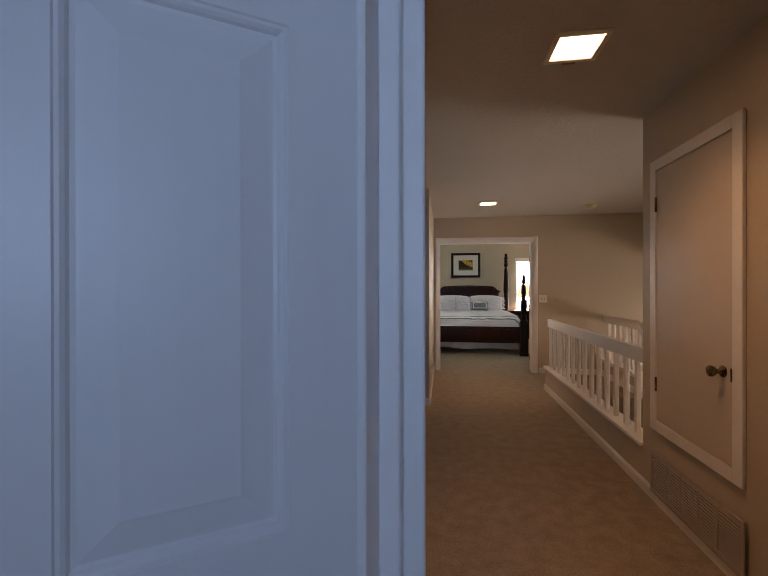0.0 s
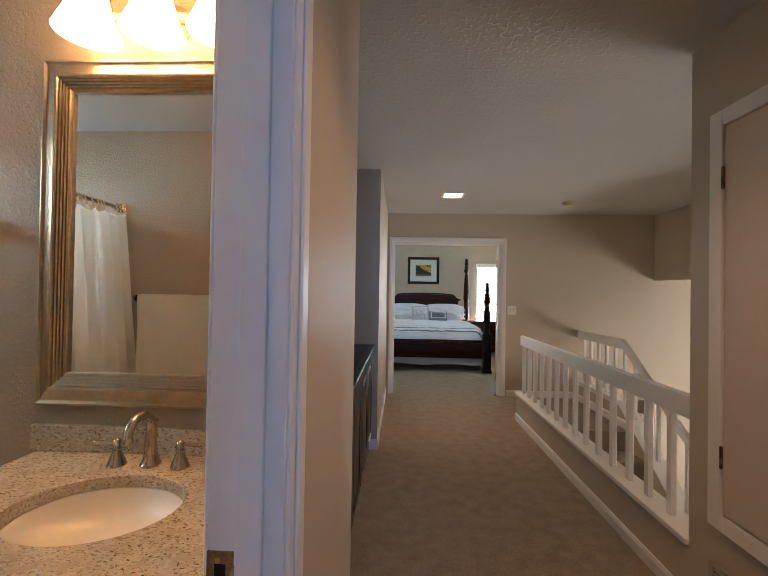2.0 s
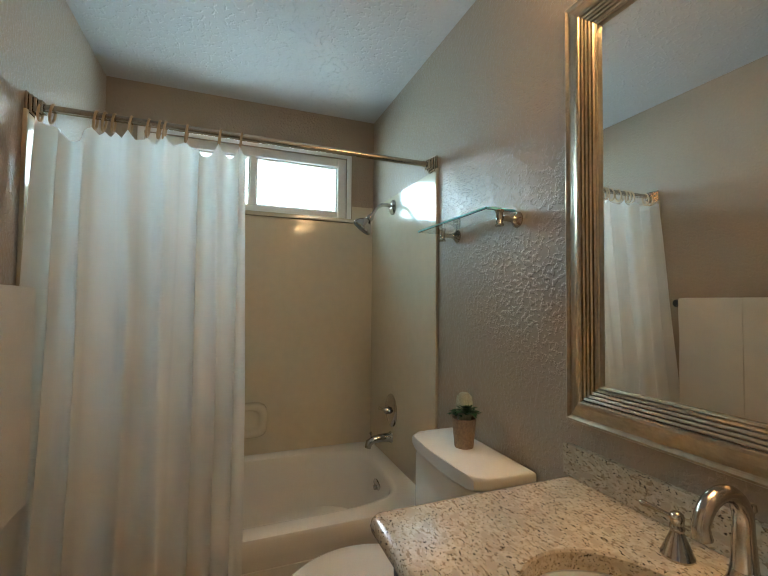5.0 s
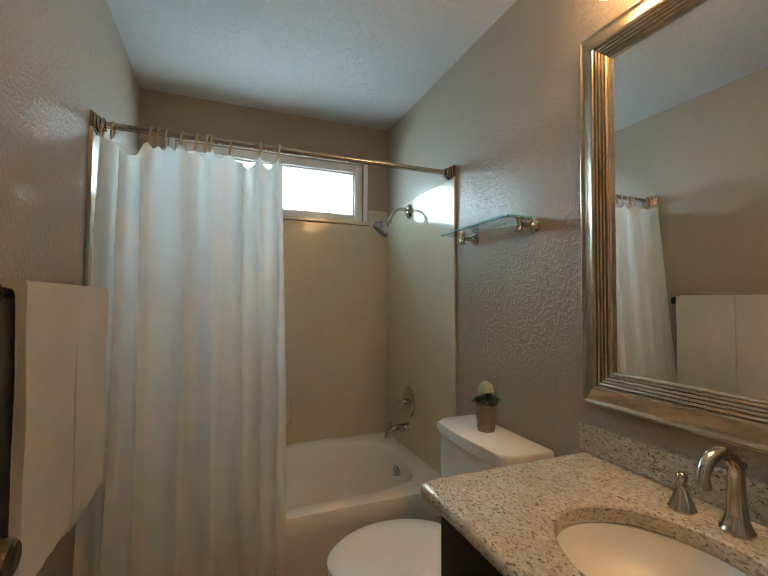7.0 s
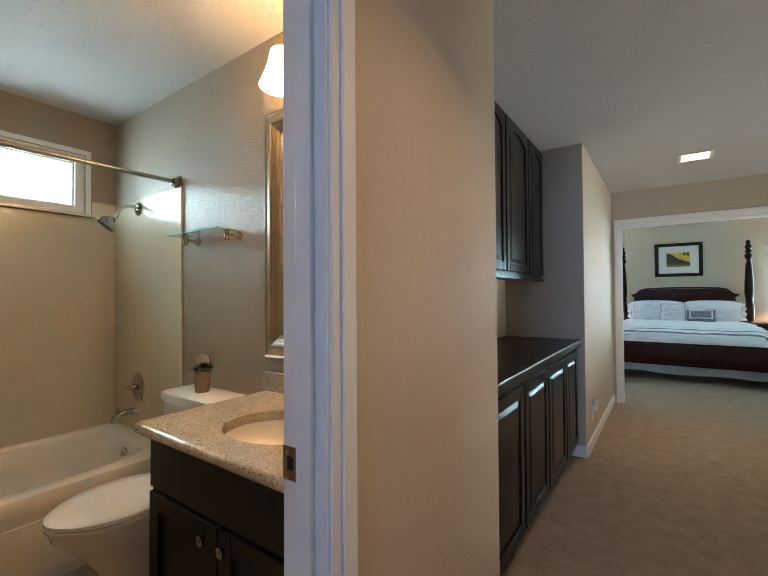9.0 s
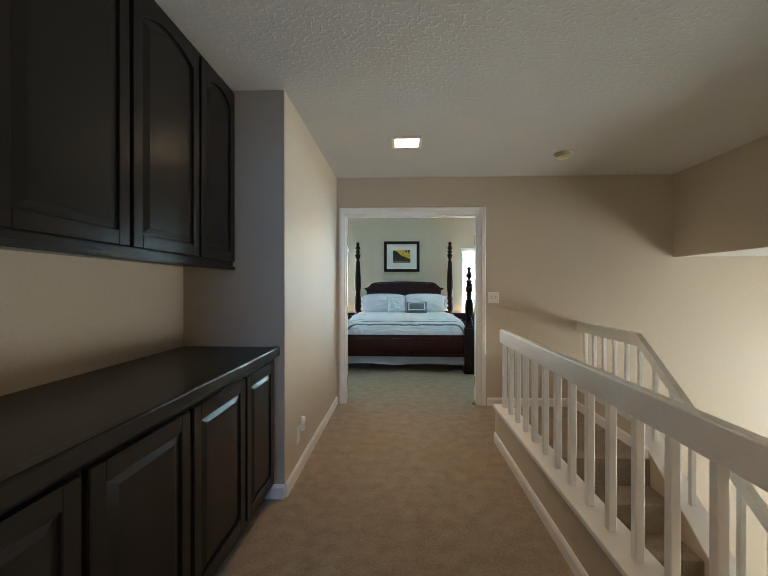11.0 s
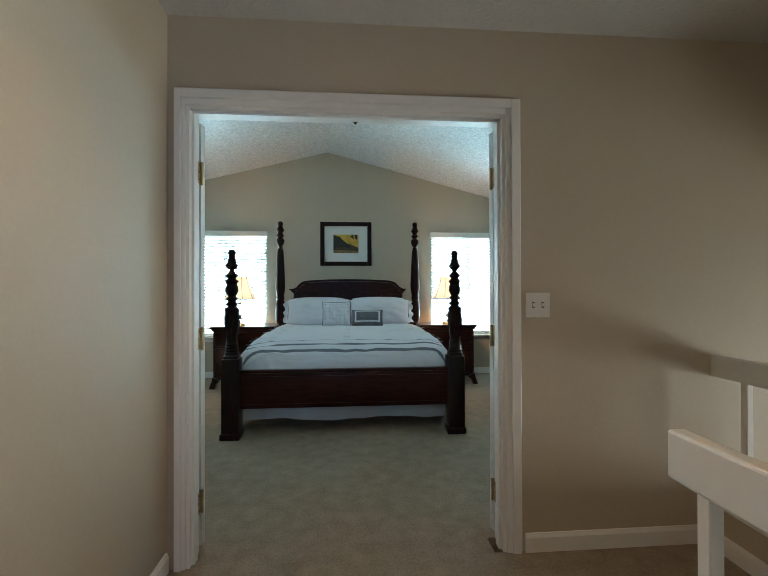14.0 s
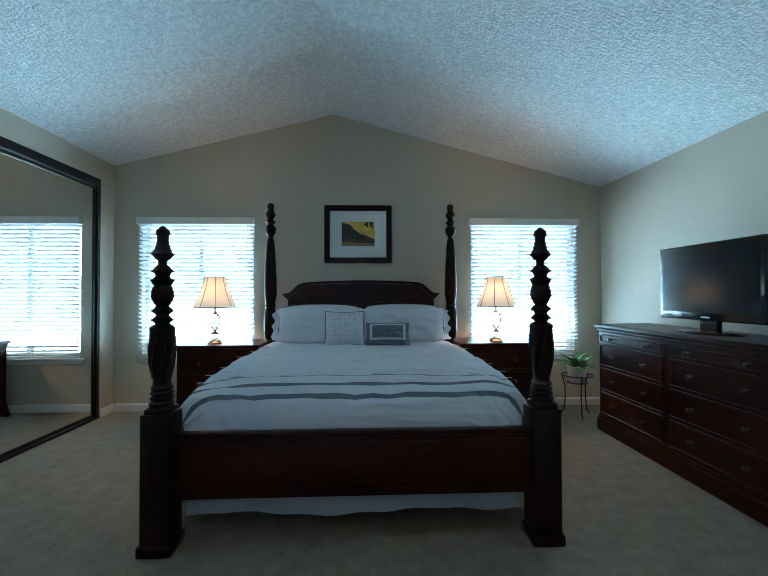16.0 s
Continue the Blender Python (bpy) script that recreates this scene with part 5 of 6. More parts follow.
for a, b in zip(rows, rows[1:]):
    for k in range(32):
        bm.faces.new((a[k], a[(k + 1) % 32], b[(k + 1) % 32], b[k]))
bm.faces.new(rows[-1])
bmesh.ops.recalc_face_normals(bm, faces=bm.faces)
for f in bm.faces:
    f.smooth = True
bm.to_mesh(soap.data)
bm.free()

# tub: apron, rim and a rounded basin
tub = thing("bathtub", pose(-2.308, 1.55, 0) @ Matrix.Diagonal((1.098, 1.0, 0.8874, 1)), "white alcove bathtub with a rounded basin", "bathtub")
bm = bmesh.new()
N = 64


def ring(hx, hy, z, e, ox=0.0, oy=0.0):
    out = []
    for k in range(N):
        a = 2 * math.pi * k / N
        c, s_ = math.cos(a), math.sin(a)
        q = (abs(c) ** e + abs(s_) ** e) ** (-1 / e)
        out.append(bm.verts.new((ox + hx * c * q, oy + hy * s_ * q, z)))
    return out


rs = [ring(0.398, 0.745, 0.0, 40), ring(0.398, 0.745, 0.36, 40), ring(0.402, 0.746, 0.375, 40), ring(0.402, 0.746, 0.445, 40), ring(0.396, 0.743, 0.458, 30), ring(0.385, 0.735, 0.462, 20),
      ring(0.325, 0.665, 0.462, 5), ring(0.312, 0.652, 0.456, 4.5), ring(0.302, 0.640, 0.43, 4.2), ring(0.285, 0.600, 0.28, 4), ring(0.262, 0.555, 0.15, 3.6), ring(0.22, 0.49, 0.115, 3.2), ring(0.10, 0.25, 0.108, 2.5)]
for a, b in zip(rs, rs[1:]):
    for k in range(N):
        bm.faces.new((a[k], a[(k + 1) % N], b[(k + 1) % N], b[k]))
bm.faces.new(rs[-1])
part("basin", bm, PORCELAIN, tub, smooth=True)
part("overflow_plate", turned([(0.036, 0.0), (0.037, 0.005), (0.030, 0.010), (0.012, 0.012), (0.010, 0.022), (0.001, 0.024)], 24, pose(0.012, 0.632, 0.365, 100) @ Matrix.Diagonal((1.2, 1.2, 1.2, 1))), CHROME, tub, "round chrome overflow plate", smooth=True)
part("apron_panel", cube(0.3985, -0.66, 0.05, 0.4035, 0.66, 0.33, bevel=0.003), PORCELAIN, tub)

# shower fittings
sh = thing("wall_shower", pose(-2.390, BW - 0.009, 1.834) @ Matrix.Diagonal((1.28, 1.28, 1.28, 1)), "chrome shower head on a curved arm", "shower fixture")
part("flange", turned([(0.034, 0.0), (0.034, 0.004), (0.024, 0.012), (0.010, 0.016)], 24, pose(0, 0, 0, 90)), CHROME, sh, smooth=True)
part("arm", bar([(0, 0, 0), (0, -0.028, 0.008), (0, -0.055, 0.006), (0, -0.078, -0.008), (0, -0.094, -0.032), (0, -0.100, -0.046)], 0.0085, 12), CHROME, sh, smooth=True)
part("head", turned([(0.012, 0.0), (0.016, -0.014), (0.014, -0.026), (0.028, -0.040), (0.043, -0.058), (0.046, -0.072), (0.042, -0.078)], 28, pose(0, -0.099, -0.044, -38, 12)), CHROME, sh, smooth=True)
part("spray_face", turned([(0.040, -0.0785), (0.001, -0.0800)], 28, pose(0, -0.099, -0.044, -38, 12)), BLACK, sh, "dark spray face")
va = thing("shower_valve", pose(-2.388, BW - 0.009, 0.688) @ Matrix.Diagonal((0.92, 0.92, 0.92, 1)), "chrome shower valve with a cross lever", "shower valve")
bm = turned([(0.098, 0.0), (0.099, 0.004), (0.085, 0.012), (0.045, 0.017)], 40, pose(0, 0, 0, 90))
for v in bm.verts:
    v.co.x *= 0.86
part("escutcheon", bm, CHROME, va, smooth=True)
part("hub", turned([(0.020, 0.010), (0.020, 0.040), (0.014, 0.050), (0.001, 0.054)], 20, pose(0, 0, 0, 90)), CHROME, va, smooth=True)
part("lever", bar([(0.03, -0.040, 0), (0, -0.042, 0), (-0.075, -0.050, -0.004), (-0.085, -0.050, -0.004)], [0.007, 0.009, 0.008, 0.010], 10), CHROME, va, smooth=True)
sp = thing("tub_spout", pose(-2.395, BW - 0.009, 0.537) @ Matrix.Diagonal((1.02, 1.02, 1.02, 1)), "chrome tub spout with a diverter knob", "tub spout")
part("spout", bar([(0, 0, 0), (0, -0.012, 0), (0, -0.05, 0.002), (0, -0.10, -0.002), (0, -0.128, -0.018), (0, -0.135, -0.044)], [0.032, 0.024, 0.022, 0.020, 0.020, 0.017], 16), CHROME, sp, smooth=True)
part("diverter", turned([(0.004, 0.0), (0.004, 0.020), (0.008, 0.024), (0.006, 0.034), (0.001, 0.036)], 12, pose(0, -0.118, 0.006)), CHROME, sp, smooth=True)

# rod, rings and curtain
rod = thing("shower_rod", pose(-1.916, 1.551, 1.928), "brushed nickel shower curtain rod with square brackets", "curtain rod")
part("pole", bar([(0, -0.748, 0), (0, 0.05, 0), (0, 0.748, 0)], 0.0125, 14), NICKEL, rod, smooth=True)
part("sleeve", bar([(0, -0.09, 0), (0, 0.0, 0)], 0.0138, 14), NICKEL, rod, smooth=True)
for s in (-1, 1):
    for k, (h, d0, d1) in enumerate(((0.036, 0.742, 0.7505), (0.030, 0.732, 0.742), (0.024, 0.722, 0.732), (0.019, 0.708, 0.722))):
        part("bracket", cube(-h, min(s * d0, s * d1), -h, h, max(s * d0, s * d1), h, bevel=0.002, segs=1), NICKEL, rod, "stepped square bracket")
CY0, CY1 = 0.822, 1.478
HOOKS = (0.832, 0.864, 0.985, 1.010, 1.038, 1.089, 1.143, 1.178, 1.196, 1.268, 1.381, 1.457)


def hang(u, v):
    y = CY0 + (CY1 - CY0) * u
    near = min(abs(y - h) for h in HOOKS)
    sag = 0.050 * min(1, near / 0.05) ** 0.8
    z = 1.883 - sag * (1 - min(1, (1 - v) * 3)) if v > 0.66 else 1.883
    z = 0.06 + (z - 0.06) * v
    ph = 2 * math.pi * (7.5 * u + 0.45 * math.sin(7 * u) + 0.30 * noise.noise(Vector((u * 6, v * 1.5, 1))))
    amp = (0.040 + 0.008 * (1 - v)) * (0.45 + 1.3 * abs(noise.noise(Vector((u * 4, 0.4, 3)))))
    return Vector((-1.906 + amp * math.copysign(abs(math.sin(ph)) ** 0.75, math.sin(ph)) + 0.165 * (1 - v) + 0.01 * noise.noise(Vector((u * 14, v * 3, 5))), y + 0.010 * math.cos(ph) * (1 - 0.4 * v) + 0.02 * (1 - v) * (u - 0.5), z))


sc = thing("shower_curtain", pose(0, 0, 0), "white fabric shower curtain drawn to one side on rings", "shower curtain")
part("cloth", sheet(hang, 220, 46), CURTAIN, sc, smooth=True)
RINGTAN = material("tan_ring_plastic", (0.45, 0.30, 0.16), 0.4, vary=0.1)
for y in HOOKS:
    part("curtain_ring", bar([(-1.916 + 0.019 * math.cos(2 * math.pi * k / 20), y + 0.004 * math.sin(2 * math.pi * k / 20), 1.911 + 0.032 * math.sin(2 * math.pi * k / 20)) for k in range(20)], 0.0042, 8, True), RINGTAN, sc, "tan plastic curtain ring", smooth=True)

# toilet
to = thing("toilet", pose(-1.475, 1.85, -0.003), "white porcelain toilet with the lid closed", "toilet")
part("tank", cube(-0.215, 0.245, 0.40, 0.215, 0.436, 0.755, bevel=0.03, segs=3), PORCELAIN, to, smooth=True)
bm = slab([(-0.228, 0.440), (-0.236, 0.430), (-0.236, 0.318), (-0.222, 0.272)] + [(-0.205 + 0.41 * k / 12, 0.236 - 0.016 * (1 - (k / 6 - 1) ** 2)) for k in range(13)] + [(0.222, 0.272), (0.236, 0.318), (0.236, 0.430), (0.228, 0.440)], 0.757, 0.798, 'z')
bmesh.ops.bevel(bm, geom=[e for e in bm.edges if abs(e.verts[0].co.z - e.verts[1].co.z) < 1e-4], offset=0.012, segments=3, affect='EDGES', profile=0.5)
part("tank_lid", bm, PORCELAIN, to, smooth=True)


def oval(z, sx, y0, y1, bm, n=40):
    cy, ry = (y0 + y1) / 2, (y1 - y0) / 2
    out = []
    for k in range(n):
        a = 2 * math.pi * k / n
        wy = math.sin(a)
        out.append(bm.verts.new((sx * math.cos(a) * (1 - 0.12 * max(0, -wy) ** 2), cy + ry * wy, z)))
    return out


def loft(sections):
    bm = bmesh.new()
    rr = [oval(z, sx, y0, y1, bm) for z, sx, y0, y1 in sections]
    for a, b in zip(rr, rr[1:]):
        for k in range(40):
            bm.faces.new((a[k], a[(k + 1) % 40], b[(k + 1) % 40], b[k]))
    bm.faces.new(rr[0][::-1])
    bm.faces.new(rr[-1])
    return bm


part("bowl", loft([(0.009, 0.13, -0.10, 0.35), (0.02, 0.13, -0.10, 0.35), (0.06, 0.125, -0.09, 0.33), (0.18, 0.130, -0.11, 0.32), (0.28, 0.15, -0.18, 0.31), (0.36, 0.180, -0.255, 0.30), (0.395, 0.186, -0.265, 0.30)]), PORCELAIN, to, smooth=True)
part("seat", loft([(0.397, 0.188, -0.270, 0.225), (0.402, 0.192, -0.274, 0.228), (0.414, 0.192, -0.274, 0.228), (0.418, 0.188, -0.270, 0.225)]), PORCELAIN, to, smooth=True)
part("seat_lid", loft([(0.421, 0.188, -0.270, 0.220), (0.425, 0.192, -0.275, 0.224), (0.438, 0.192, -0.275, 0.224), (0.446, 0.180, -0.260, 0.212), (0.449, 0.12, -0.19, 0.15)]), PORCELAIN, to, smooth=True)
for s in (-1, 1):
    part("hinge_cap", cube(s * 0.08 - 0.02, 0.222, 0.400, s * 0.08 + 0.02, 0.250, 0.430, bevel=0.006), PORCELAIN, to)
part("tank_neck", cube(-0.14, 0.22, 0.30, 0.14, 0.40, 0.405, bevel=0.02), PORCELAIN, to, smooth=True)

pot = thing("small_potted_succulent", pose(-1.50, 2.200, 0.795) @ Matrix.Diagonal((0.90, 0.90, 1.02, 1)), "small grey clay pot with a cactus and green succulent", "plant")
part("pot", turned([(0.036, 0.0), (0.037, 0.006), (0.046, 0.092), (0.047, 0.098), (0.041, 0.098), (0.039, 0.086), (0.001, 0.084)], 24), TERRACOTTA, pot, smooth=True)
part("cactus", turned([(0.024, 0.084), (0.032, 0.110), (0.034, 0.140), (0.029, 0.166), (0.016, 0.178), (0.001, 0.181)], 18, pose(-0.014, 0.010, 0)), CACTUS, pot, "pale round cactus", smooth=True)
rnd = random.Random(9)
for cx, cy, cz, n, r in ((0.026, -0.006, 0.112, 34, 0.056), (-0.020, -0.024, 0.100, 20, 0.036), (0.004, 0.026, 0.104, 16, 0.040)):
    for k in range(n):
        bm = leaf_mesh(bmesh.new(), pose(cx, cy, cz, 0, 0, 137.5 * k) @ pose(0, 0, 0, 5 + 75 * k / n), r * (1.1 - 0.5 * k / n), 0.010)
        part("leaf", bm, DARKLEAF, pot, smooth=True)

# vanity
vx0, vx1, vy0 = -1.130, -0.2275, 1.715
van = thing("vanity_cabinet", pose((vx0 + vx1) / 2, 1.76, 0), "dark espresso vanity cabinet with doors and a drawer panel", "vanity")
hw = (vx1 - vx0) / 2
part("body", boxes((-hw + 0.03, 0.02, 0.08, hw, 0.535, 0.65), (-hw + 0.03, 0.02, 0.65, -hw + 0.05, 0.535, 0.797), (hw - 0.02, 0.02, 0.65, hw, 0.535, 0.797),
                   (-hw + 0.05, 0.02, 0.65, hw - 0.02, 0.04, 0.797), (-hw + 0.05, 0.515, 0.65, hw - 0.02, 0.535, 0.797)), ESPRESSO, van)
part("toe_kick", boxes((-hw + 0.03, 0.08, 0.0, hw, 0.535, 0.08)), ESPRESSO, van)
part("false_drawer", cube(-hw + 0.045, 0.002, 0.61, hw - 0.015, 0.0195, 0.775, bevel=0.003, segs=1), ESPRESSO, van)
for x0, x1, kx in ((-hw + 0.045, -0.004, -0.05), (0.004, hw - 0.015, 0.05)):
    d = part("door", cube(x0, 0.010, 0.10, x1, 0.0195, 0.595), ESPRESSO, van)
    for name, a0, b0, a1, b1 in (("stile", x0, 0.10, x0 + 0.06, 0.595), ("stile", x1 - 0.06, 0.10, x1, 0.595), ("rail", x0 + 0.06, 0.10, x1 - 0.06, 0.16), ("rail", x0 + 0.06, 0.535, x1 - 0.06, 0.595)):
        part(name, cube(a0, 0.0, b0, a1, 0.0098, b1, bevel=0.002, segs=1), ESPRESSO, d)
    part("knob", turned([(0.008, 0.0), (0.006, 0.012), (0.014, 0.020), (0.016, 0.027), (0.001, 0.032)], 16, pose(kx, 0.0, 0.555, 90)), NICKEL, d, "brushed nickel knob", smooth=True)

SX, SY, SA, SB, CT = -0.677, 1.985, 0.200, 0.163, 0.835
cnt = thing("vanity_countertop", pose(0, 0, 0), "speckled beige granite vanity countertop with backsplash", "countertop")
bm = bmesh.new()
corners = [(vx0, vy0), (vx1, vy0), (vx1, BW - 0.001), (vx0, BW - 0.001)]
CR = 0.035
near_a = math.atan2(vy0 - SY, vx0 - SX) % (2 * math.pi)
angs = sorted([2 * math.pi * k / 72 for k in range(72)] + [near_a + 0.006 * k for k in range(-14, 15) if k] + [math.atan2(b - SY, a - SX) % (2 * math.pi) for a, b in corners])


def edge_point(a, inset):
    c, s_ = math.cos(a), math.sin(a)
    t = min((((vx1 - inset * 0 - SX) / c) if c > 0 else ((vx0 + inset - SX) / c)) if abs(c) > 1e-9 else 9, (((BW - 0.001 - SY) / s_) if s_ > 0 else ((vy0 + inset - SY) / s_)) if abs(s_) > 1e-9 else 9)
    x, y = SX + c * t, SY + s_ * t
    if x < vx0 + CR and y < vy0 + CR:
        d = Vector((x - vx0 - CR, y - vy0 - CR)).normalized() * (CR - inset)
        x, y = vx0 + CR + d.x, vy0 + CR + d.y
    return x, y


layers = []
for kind, z, inset in (("hole", CT - 0.036, 0), ("hole", CT - 0.004, 0), ("hole2", CT, 0), ("hole3", CT, 0), ("out", CT, 0.022), ("out", CT, 0.015), ("out", CT - 0.003, 0.007), ("out", CT - 0.009, 0.002), ("out", CT - 0.018, 0.0), ("out", CT - 0.027, 0.002), ("out", CT - 0.033, 0.007), ("out", CT - 0.036, 0.015)):
    row = []
    for a in angs:
        if kind == "out":
            x, y = edge_point(a, inset)
        else:
            g = {"hole": 0.0, "hole2": 0.004, "hole3": 0.008}[kind]
            x, y = SX + (SA + g) * math.cos(a), SY + (SB + g) * math.sin(a)
        row.append(bm.verts.new((x, y, z)))
    layers.append(row)
m = len(angs)
for a, b in zip(layers, layers[1:] + layers[:1]):
    for k in range(m):
        bm.faces.new((a[k], a[(k + 1) % m], b[(k + 1) % m], b[k]))
part("slab", bm, GRANITE, cnt, smooth=True)
part("backsplash", cube(vx0 - 0.006, BW - 0.022, CT + 0.0005, vx1, BW - 0.0005, CT + 0.084, bevel=0.003), GRANITE, cnt)
sink = thing("sink_basin", pose(SX, SY, 0), "white oval undermount porcelain sink", "sink")
bm = bmesh.new()
rr = []
for f, z in ((1.06, CT - 0.037), (1.0, CT - 0.039), (0.985, CT - 0.050), (0.93, CT - 0.075), (0.80, CT - 0.100), (0.55, CT - 0.118), (0.25, CT - 0.125), (0.12, CT - 0.126)):
    rr.append([bm.verts.new((SA * f * math.cos(2 * math.pi * k / 56), SB * f * math.sin(2 * math.pi * k / 56), z)) for k in range(56)])
for a, b in zip(rr, rr[1:]):
    for k in range(56):
        bm.faces.new((a[k], a[(k + 1) % 56], b[(k + 1) % 56], b[k]))
bm.faces.new(rr[-1])
part("bowl", bm, PORCELAIN, sink, smooth=True)
part("drain", turned([(0.028, CT - 0.125), (0.028, CT - 0.121), (0.021, CT - 0.120), (0.020, CT - 0.114), (0.001, CT - 0.112)], 20), PEWTER, sink, "metal pop-up drain", smooth=True)
fa = thing("sink_faucet", pose(-0.688, 2.212, CT), "brushed nickel gooseneck faucet with two lever handles", "faucet")
part("spout_base", turned([(0.029, 0.0), (0.030, 0.005), (0.026, 0.010), (0.0215, 0.022), (0.0195, 0.034)], 28), NICKEL, fa, smooth=True)
pts, rad_ = [(0, 0, 0.010), (0, 0, 0.05), (0, -0.001, 0.085)], [0.0205, 0.0180, 0.0158]
for k in range(13):
    a = math.pi * k / 12 * 0.90
    pts.append((0, -0.055 + 0.055 * math.cos(a), 0.106 + 0.057 * math.sin(a)))
    rad_.append(0.0148 - 0.0026 * k / 12)
end = Vector(pts[-1])
pts += [tuple(end + Vector((0, 0.002, -0.012))), tuple(end + Vector((0, 0.003, -0.020)))]
rad_ += [0.0128, 0.0142]
part("spout", bar(pts, rad_, 20), NICKEL, fa, smooth=True)
part("lift_rod", bar([(0, 0.026, 0.0), (0, 0.026, 0.118), (0, 0.026, 0.122), (0, 0.026, 0.132)], [0.0025, 0.0025, 0.006, 0.005], 10), NICKEL, fa, smooth=True)
for s in (-1, 1):
    h = part("handle", turned([(0.0265, 0.0), (0.0275, 0.004), (0.025, 0.008), (0.0235, 0.014), (0.0175, 0.028), (0.0125, 0.040), (0.0105, 0.046), (0.0125, 0.050), (0.0125, 0.054), (0.0100, 0.058),
                              (0.0115, 0.064), (0.0125, 0.070), (0.0105, 0.077), (0.0050, 0.081), (0.001, 0.082)], 24, pose(s * 0.097, -0.012, 0)), NICKEL, fa, smooth=True)
    part("lever", bar([(s * 0.100, -0.012, 0.068), (s * 0.112, -0.013, 0.0685), (s * 0.150, -0.017, 0.070), (s * 0.158, -0.018, 0.070), (s * 0.163, -0.0185, 0.070)], [0.0048, 0.0036, 0.0052, 0.0066, 0.0045], 12), NICKEL, h, smooth=True)

# framed mirror with a scooped, ridged moulding
mir = thing("bath_mirror", pose(-0.714, BW - 0.001, 1.546), "large mirror in a scooped champagne-silver frame", "mirror")
MW, MH = 0.404, 0.560
prof = [(0.0, 0.0), (0.0, 0.022), (0.003, 0.028), (0.008, 0.030), (0.013, 0.026), (0.017, 0.0245), (0.026, 0.0285), (0.036, 0.0345), (0.046, 0.0390), (0.054, 0.0410), (0.060, 0.0400), (0.063, 0.0370)]
for k in range(4):
    b = 0.0645 + k * 0.0088
    prof += [(b, 0.0390 - k * 0.0030), (b + 0.0010, 0.0325 - k * 0.0030), (b + 0.0034, 0.0325 - k * 0.0030), (b + 0.0046, 0.0385 - k * 0.0030)]
prof += [(0.100, 0.0250), (0.103, 0.0275), (0.107, 0.0250), (0.107, 0.0140)]
bm = bmesh.new()
rr = [[bm.verts.new((sx * (MW - i), -d, sz * (MH - i))) for sx, sz in ((-1, -1), (1, -1), (1, 1), (-1, 1))] for i, d in prof]
for a, b in zip(rr, rr[1:]):
    for k in range(4):
        bm.faces.new((a[k], a[(k + 1) % 4], b[(k + 1) % 4], b[k]))
part("frame", bm, SILVERGOLD, mir, smooth=False)
part("glass", cube(-MW + 0.106, -0.017, -MH + 0.106, MW - 0.106, -0.014, MH - 0.106), MIRROR, mir, "silvered mirror glass")

# vanity light
vl = thing("vanity_light", pose(-0.700, BW - 0.001, 2.236), "three-shade brass vanity light over the mirror, lit", "wall light")
part("backplate", turned([(0.066, 0.0), (0.066, 0.006), (0.052, 0.016), (0.020, 0.020)], 32, pose(0, 0, -0.004, 90)), BRASS, vl, smooth=True)
part("bar", cube(-0.235, -0.045, -0.014, 0.235, -0.022, 0.014, bevel=0.006), BRASS, vl, smooth=True)
for dx in (-0.203, 0.0, 0.203):
    arm = part("arm", bar([(dx + 0.02, -0.034, 0.0), (dx + 0.022, -0.055, 0.045), (dx + 0.014, -0.082, 0.090), (dx, -0.103, 0.102)], 0.006, 10), BRASS, vl, smooth=True)
    part("finial", turned([(0.001, 0.126), (0.010, 0.118), (0.012, 0.108), (0.008, 0.098), (0.016, 0.086), (0.030, 0.066), (0.033, 0.052)], 18, pose(dx, -0.106, 0)), BRASS, arm, smooth=True)
    part("shade", turned([(0.034, 0.054), (0.044, 0.050), (0.048, 0.030), (0.055, 0.000), (0.066, -0.040), (0.080, -0.072), (0.088, -0.092), (0.091, -0.098), (0.084, -0.096), (0.070, -0.070), (0.05, -0.0), (0.001, 0.02)], 32, pose(dx, -0.106, 0)), SHADEGLASS, vl, "glowing frosted bell shade", smooth=True)

# glass shelf on two posts
gs = thing("glass_shelf", pose(-1.5375, BW, 1.568), "small clear glass shelf on two nickel posts", "shelf")
g = part("glass", cube(-0.297, -0.120, 0.026, 0.190, -0.004, 0.034, bevel=0.002, segs=1), AQUA, gs, "green-edged clear glass plate")
# added strips: pale translucent colour stands for light gathered in the plate's edges
EDGE_GLOW = thin_cloth("sea_green_edge_glow", (0.40, 0.78, 0.76), 0.6, 0.0)
part("edge_glow_strip", cube(-0.296, -0.123, 0.0265, 0.189, -0.1202, 0.0335, bevel=0.001, segs=1), EDGE_GLOW, gs, "added pale sea-green strip for the light in the shelf's edge")
part("edge_glow_strip", cube(0.1902, -0.119, 0.0265, 0.1928, -0.005, 0.0335, bevel=0.001, segs=1), EDGE_GLOW, gs)
part("edge_glow_strip", cube(-0.2998, -0.119, 0.0265, -0.2972, -0.005, 0.0335, bevel=0.001, segs=1), EDGE_GLOW, gs)
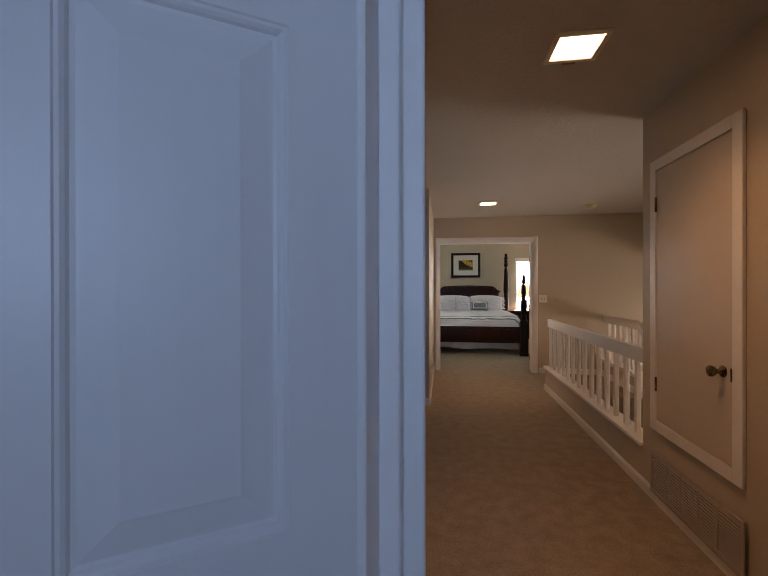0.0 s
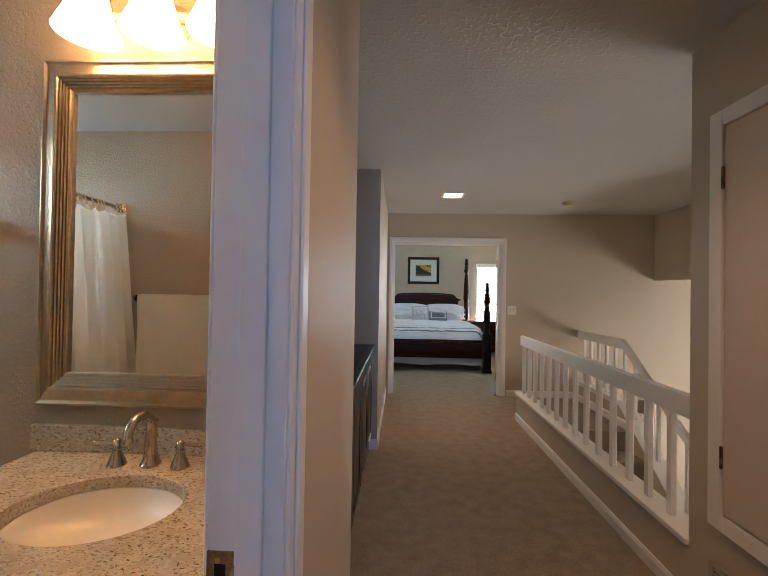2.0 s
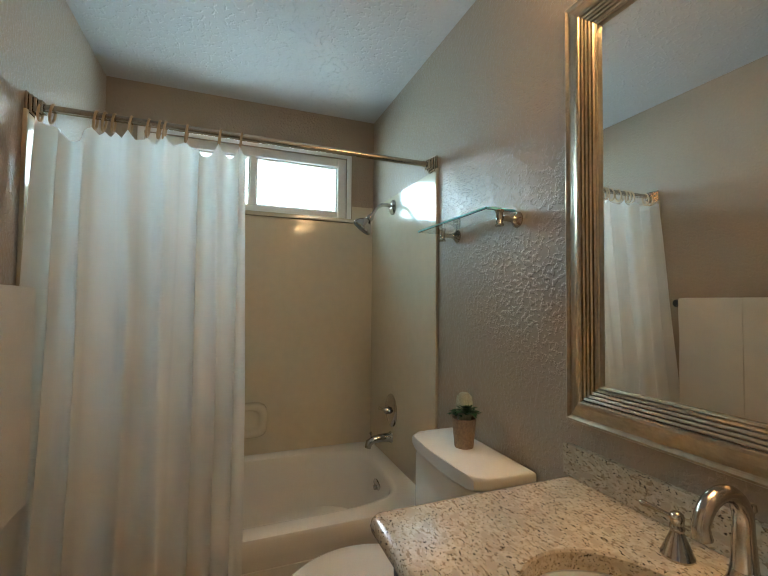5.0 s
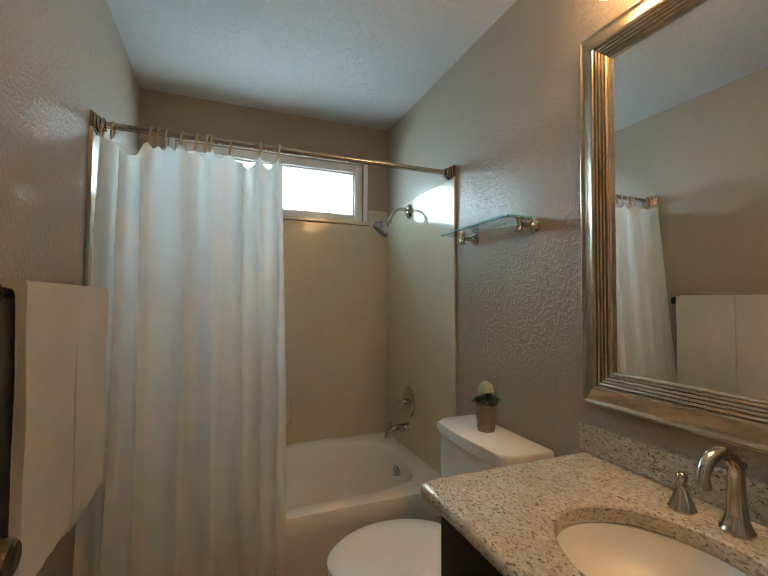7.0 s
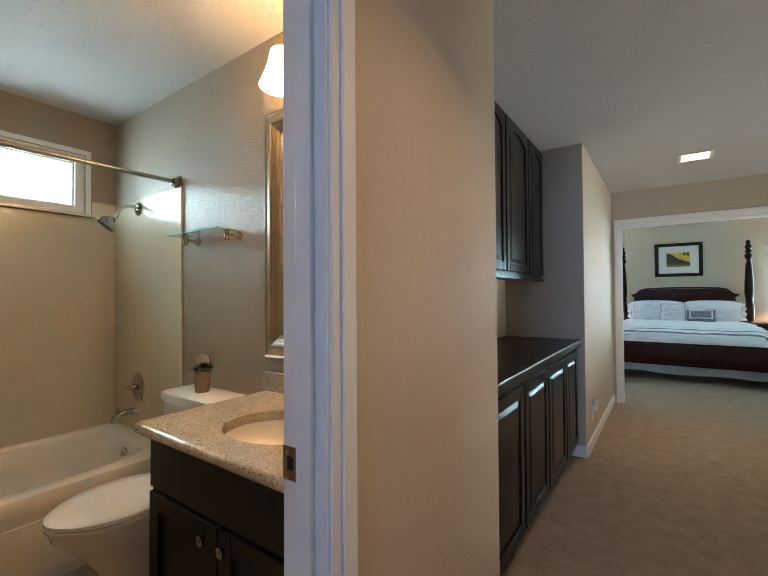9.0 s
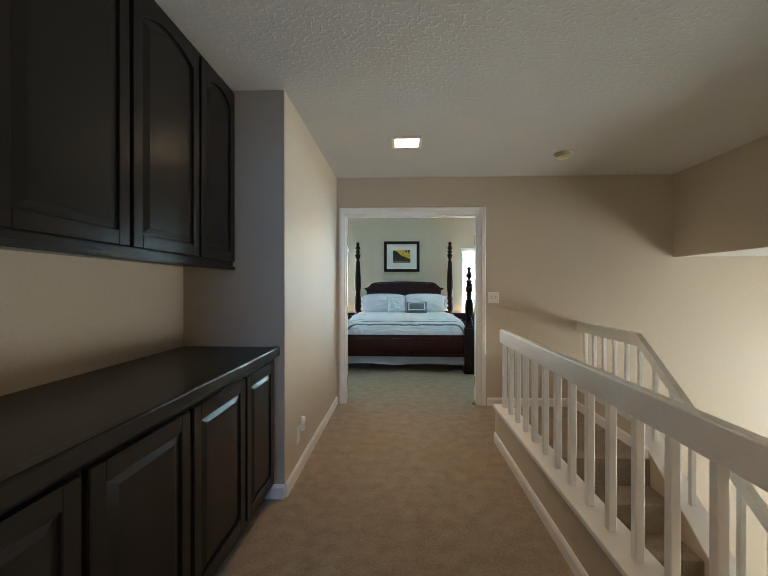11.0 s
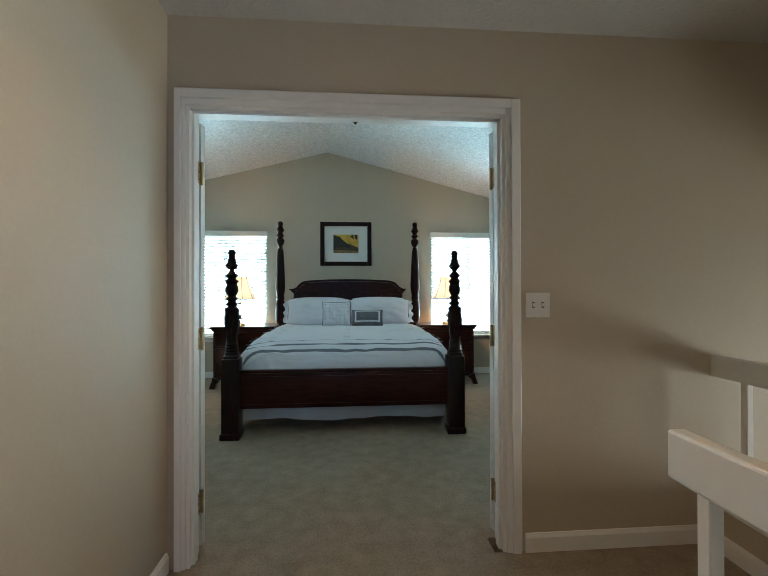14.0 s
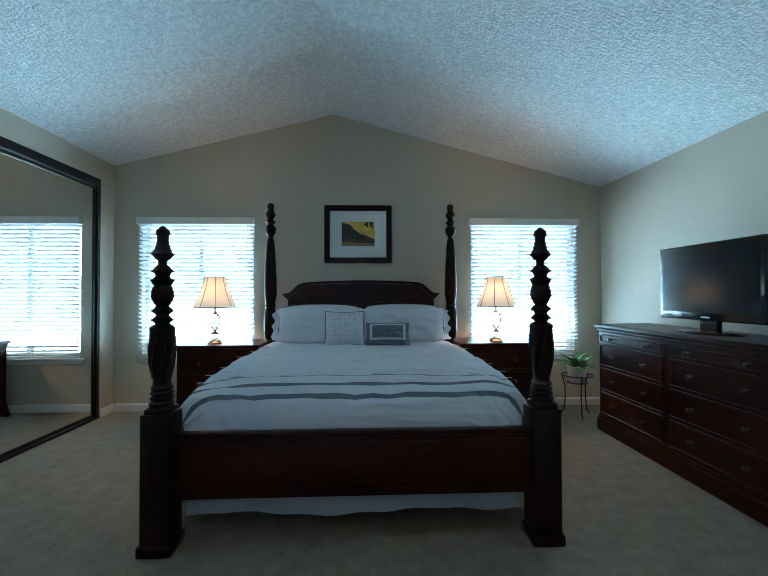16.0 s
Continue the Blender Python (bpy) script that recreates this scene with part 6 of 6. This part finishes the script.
for x in (-0.175, 0.195):
    mt = part("mount", turned([(0.026, 0.0), (0.026, 0.004), (0.020, 0.010), (0.014, 0.014), (0.009, 0.030), (0.009, 0.062)], 20, pose(x, -0.0005, 0, 90)), NICKEL, gs, smooth=True)
    part("clamp", turned([(0.014, -0.026), (0.015, -0.022), (0.010, -0.016), (0.011, 0.016), (0.016, 0.022), (0.014, 0.0255)], 16, pose(x, -0.072, 0)), NICKEL, mt, smooth=True)

# towel bar with a folded towel
tb = thing("towel_bar", pose(-1.4125, 0.80, 1.302), "dark bronze towel bar on the wall", "towel bar")
part("rail", bar([(-0.33, 0.075, 0), (0.33, 0.075, 0)], 0.008, 12), BLACK, tb, smooth=True)
for s in (-1, 1):
    part("post", turned([(0.026, 0.0005), (0.026, 0.006), (0.014, 0.012), (0.010, 0.03), (0.012, 0.07), (0.020, 0.085), (0.001, 0.092)], 18, pose(s * 0.325, 0, 0, -90)), BLACK, tb, smooth=True)
tw = thing("bath_towel", pose(-1.430, 0.875, 1.302), "thick white bath towel folded over the bar", "towel")


def drape(s0, s1, half, end, thick):
    def fn(u, v):
        ang = 2 * math.pi * v
        arc = u
        if arc < 0.47:
            yy, zz = 0.015, -(0.47 - arc) / 0.47 * end
        elif arc > 0.53:
            yy, zz = -0.015, -(arc - 0.53) / 0.47 * end * 0.95
        else:
            q = (arc - 0.47) / 0.06 * math.pi
            yy, zz = 0.015 * math.cos(q), 0.012 * math.sin(q)
        return yy, zz
    bm = bmesh.new()
    n, mm = 60, 14
    out = []
    for side in (1, -1):
        g = []
        for i in range(n + 1):
            u = i / n
            yy, zz = fn(u, 0)
            nx = noise.noise(Vector((u * 5, s0 * 7, side))) * 0.006
            g.append([bm.verts.new((s0 + (s1 - s0) * j / mm + nx, yy + (1 if yy >= 0 else -1) * (thick if side > 0 else 0) + 0.006 * noise.noise(Vector((j * 0.35, u * 6, side + s0))), zz + (thick if side > 0 and abs(yy) < 0.021 else 0))) for j in range(mm + 1)])
        for i in range(n):
            for j in range(mm):
                bm.faces.new((g[i][j], g[i + 1][j], g[i + 1][j + 1], g[i][j + 1]))
        out.append(g)
    a, b = out
    for i in range(n):
        bm.faces.new((a[i][0], a[i + 1][0], b[i + 1][0], b[i][0]))
        bm.faces.new((a[i][mm], a[i + 1][mm], b[i + 1][mm], b[i][mm]))
    for j in range(mm):
        bm.faces.new((a[0][j], a[0][j + 1], b[0][j + 1], b[0][j]))
        bm.faces.new((a[n][j], a[n][j + 1], b[n][j + 1], b[n][j]))
    return bm


part("fold", drape(-0.282, 0.002, 1, 0.60, 0.018), TOWEL, tw, smooth=True)
part("fold", drape(0.006, 0.285, 1, 0.585, 0.018), TOWEL, tw, smooth=True)

fan = thing("exhaust_fan", pose(-0.64, 1.29, 2.475), "white ceiling exhaust fan with dark louvres", "exhaust fan")
fr = bmesh.new()
for a0, b0, a1, b1 in ((-0.13, -0.13, 0.13, -0.07), (-0.13, 0.07, 0.13, 0.13), (-0.13, -0.07, -0.07, 0.07), (0.07, -0.07, 0.13, 0.07)):
    box(fr, a0, b0, -0.022, a1, b1, -0.001, bevel=0.005)
part("cover", fr, PLASTIC, fan)
# flat black sheet painting the fan's inner shade
part("duct", cube(-0.07, -0.07, -0.006, 0.07, 0.07, -0.003), OPENING_SHADE, fan, "near-black sheet for the shade in the fan opening")
for k in range(6):
    part("louvre", cube(-0.07, -0.058 + k * 0.022, -0.018, 0.07, -0.054 + k * 0.022, -0.008), GREYMET, fan)
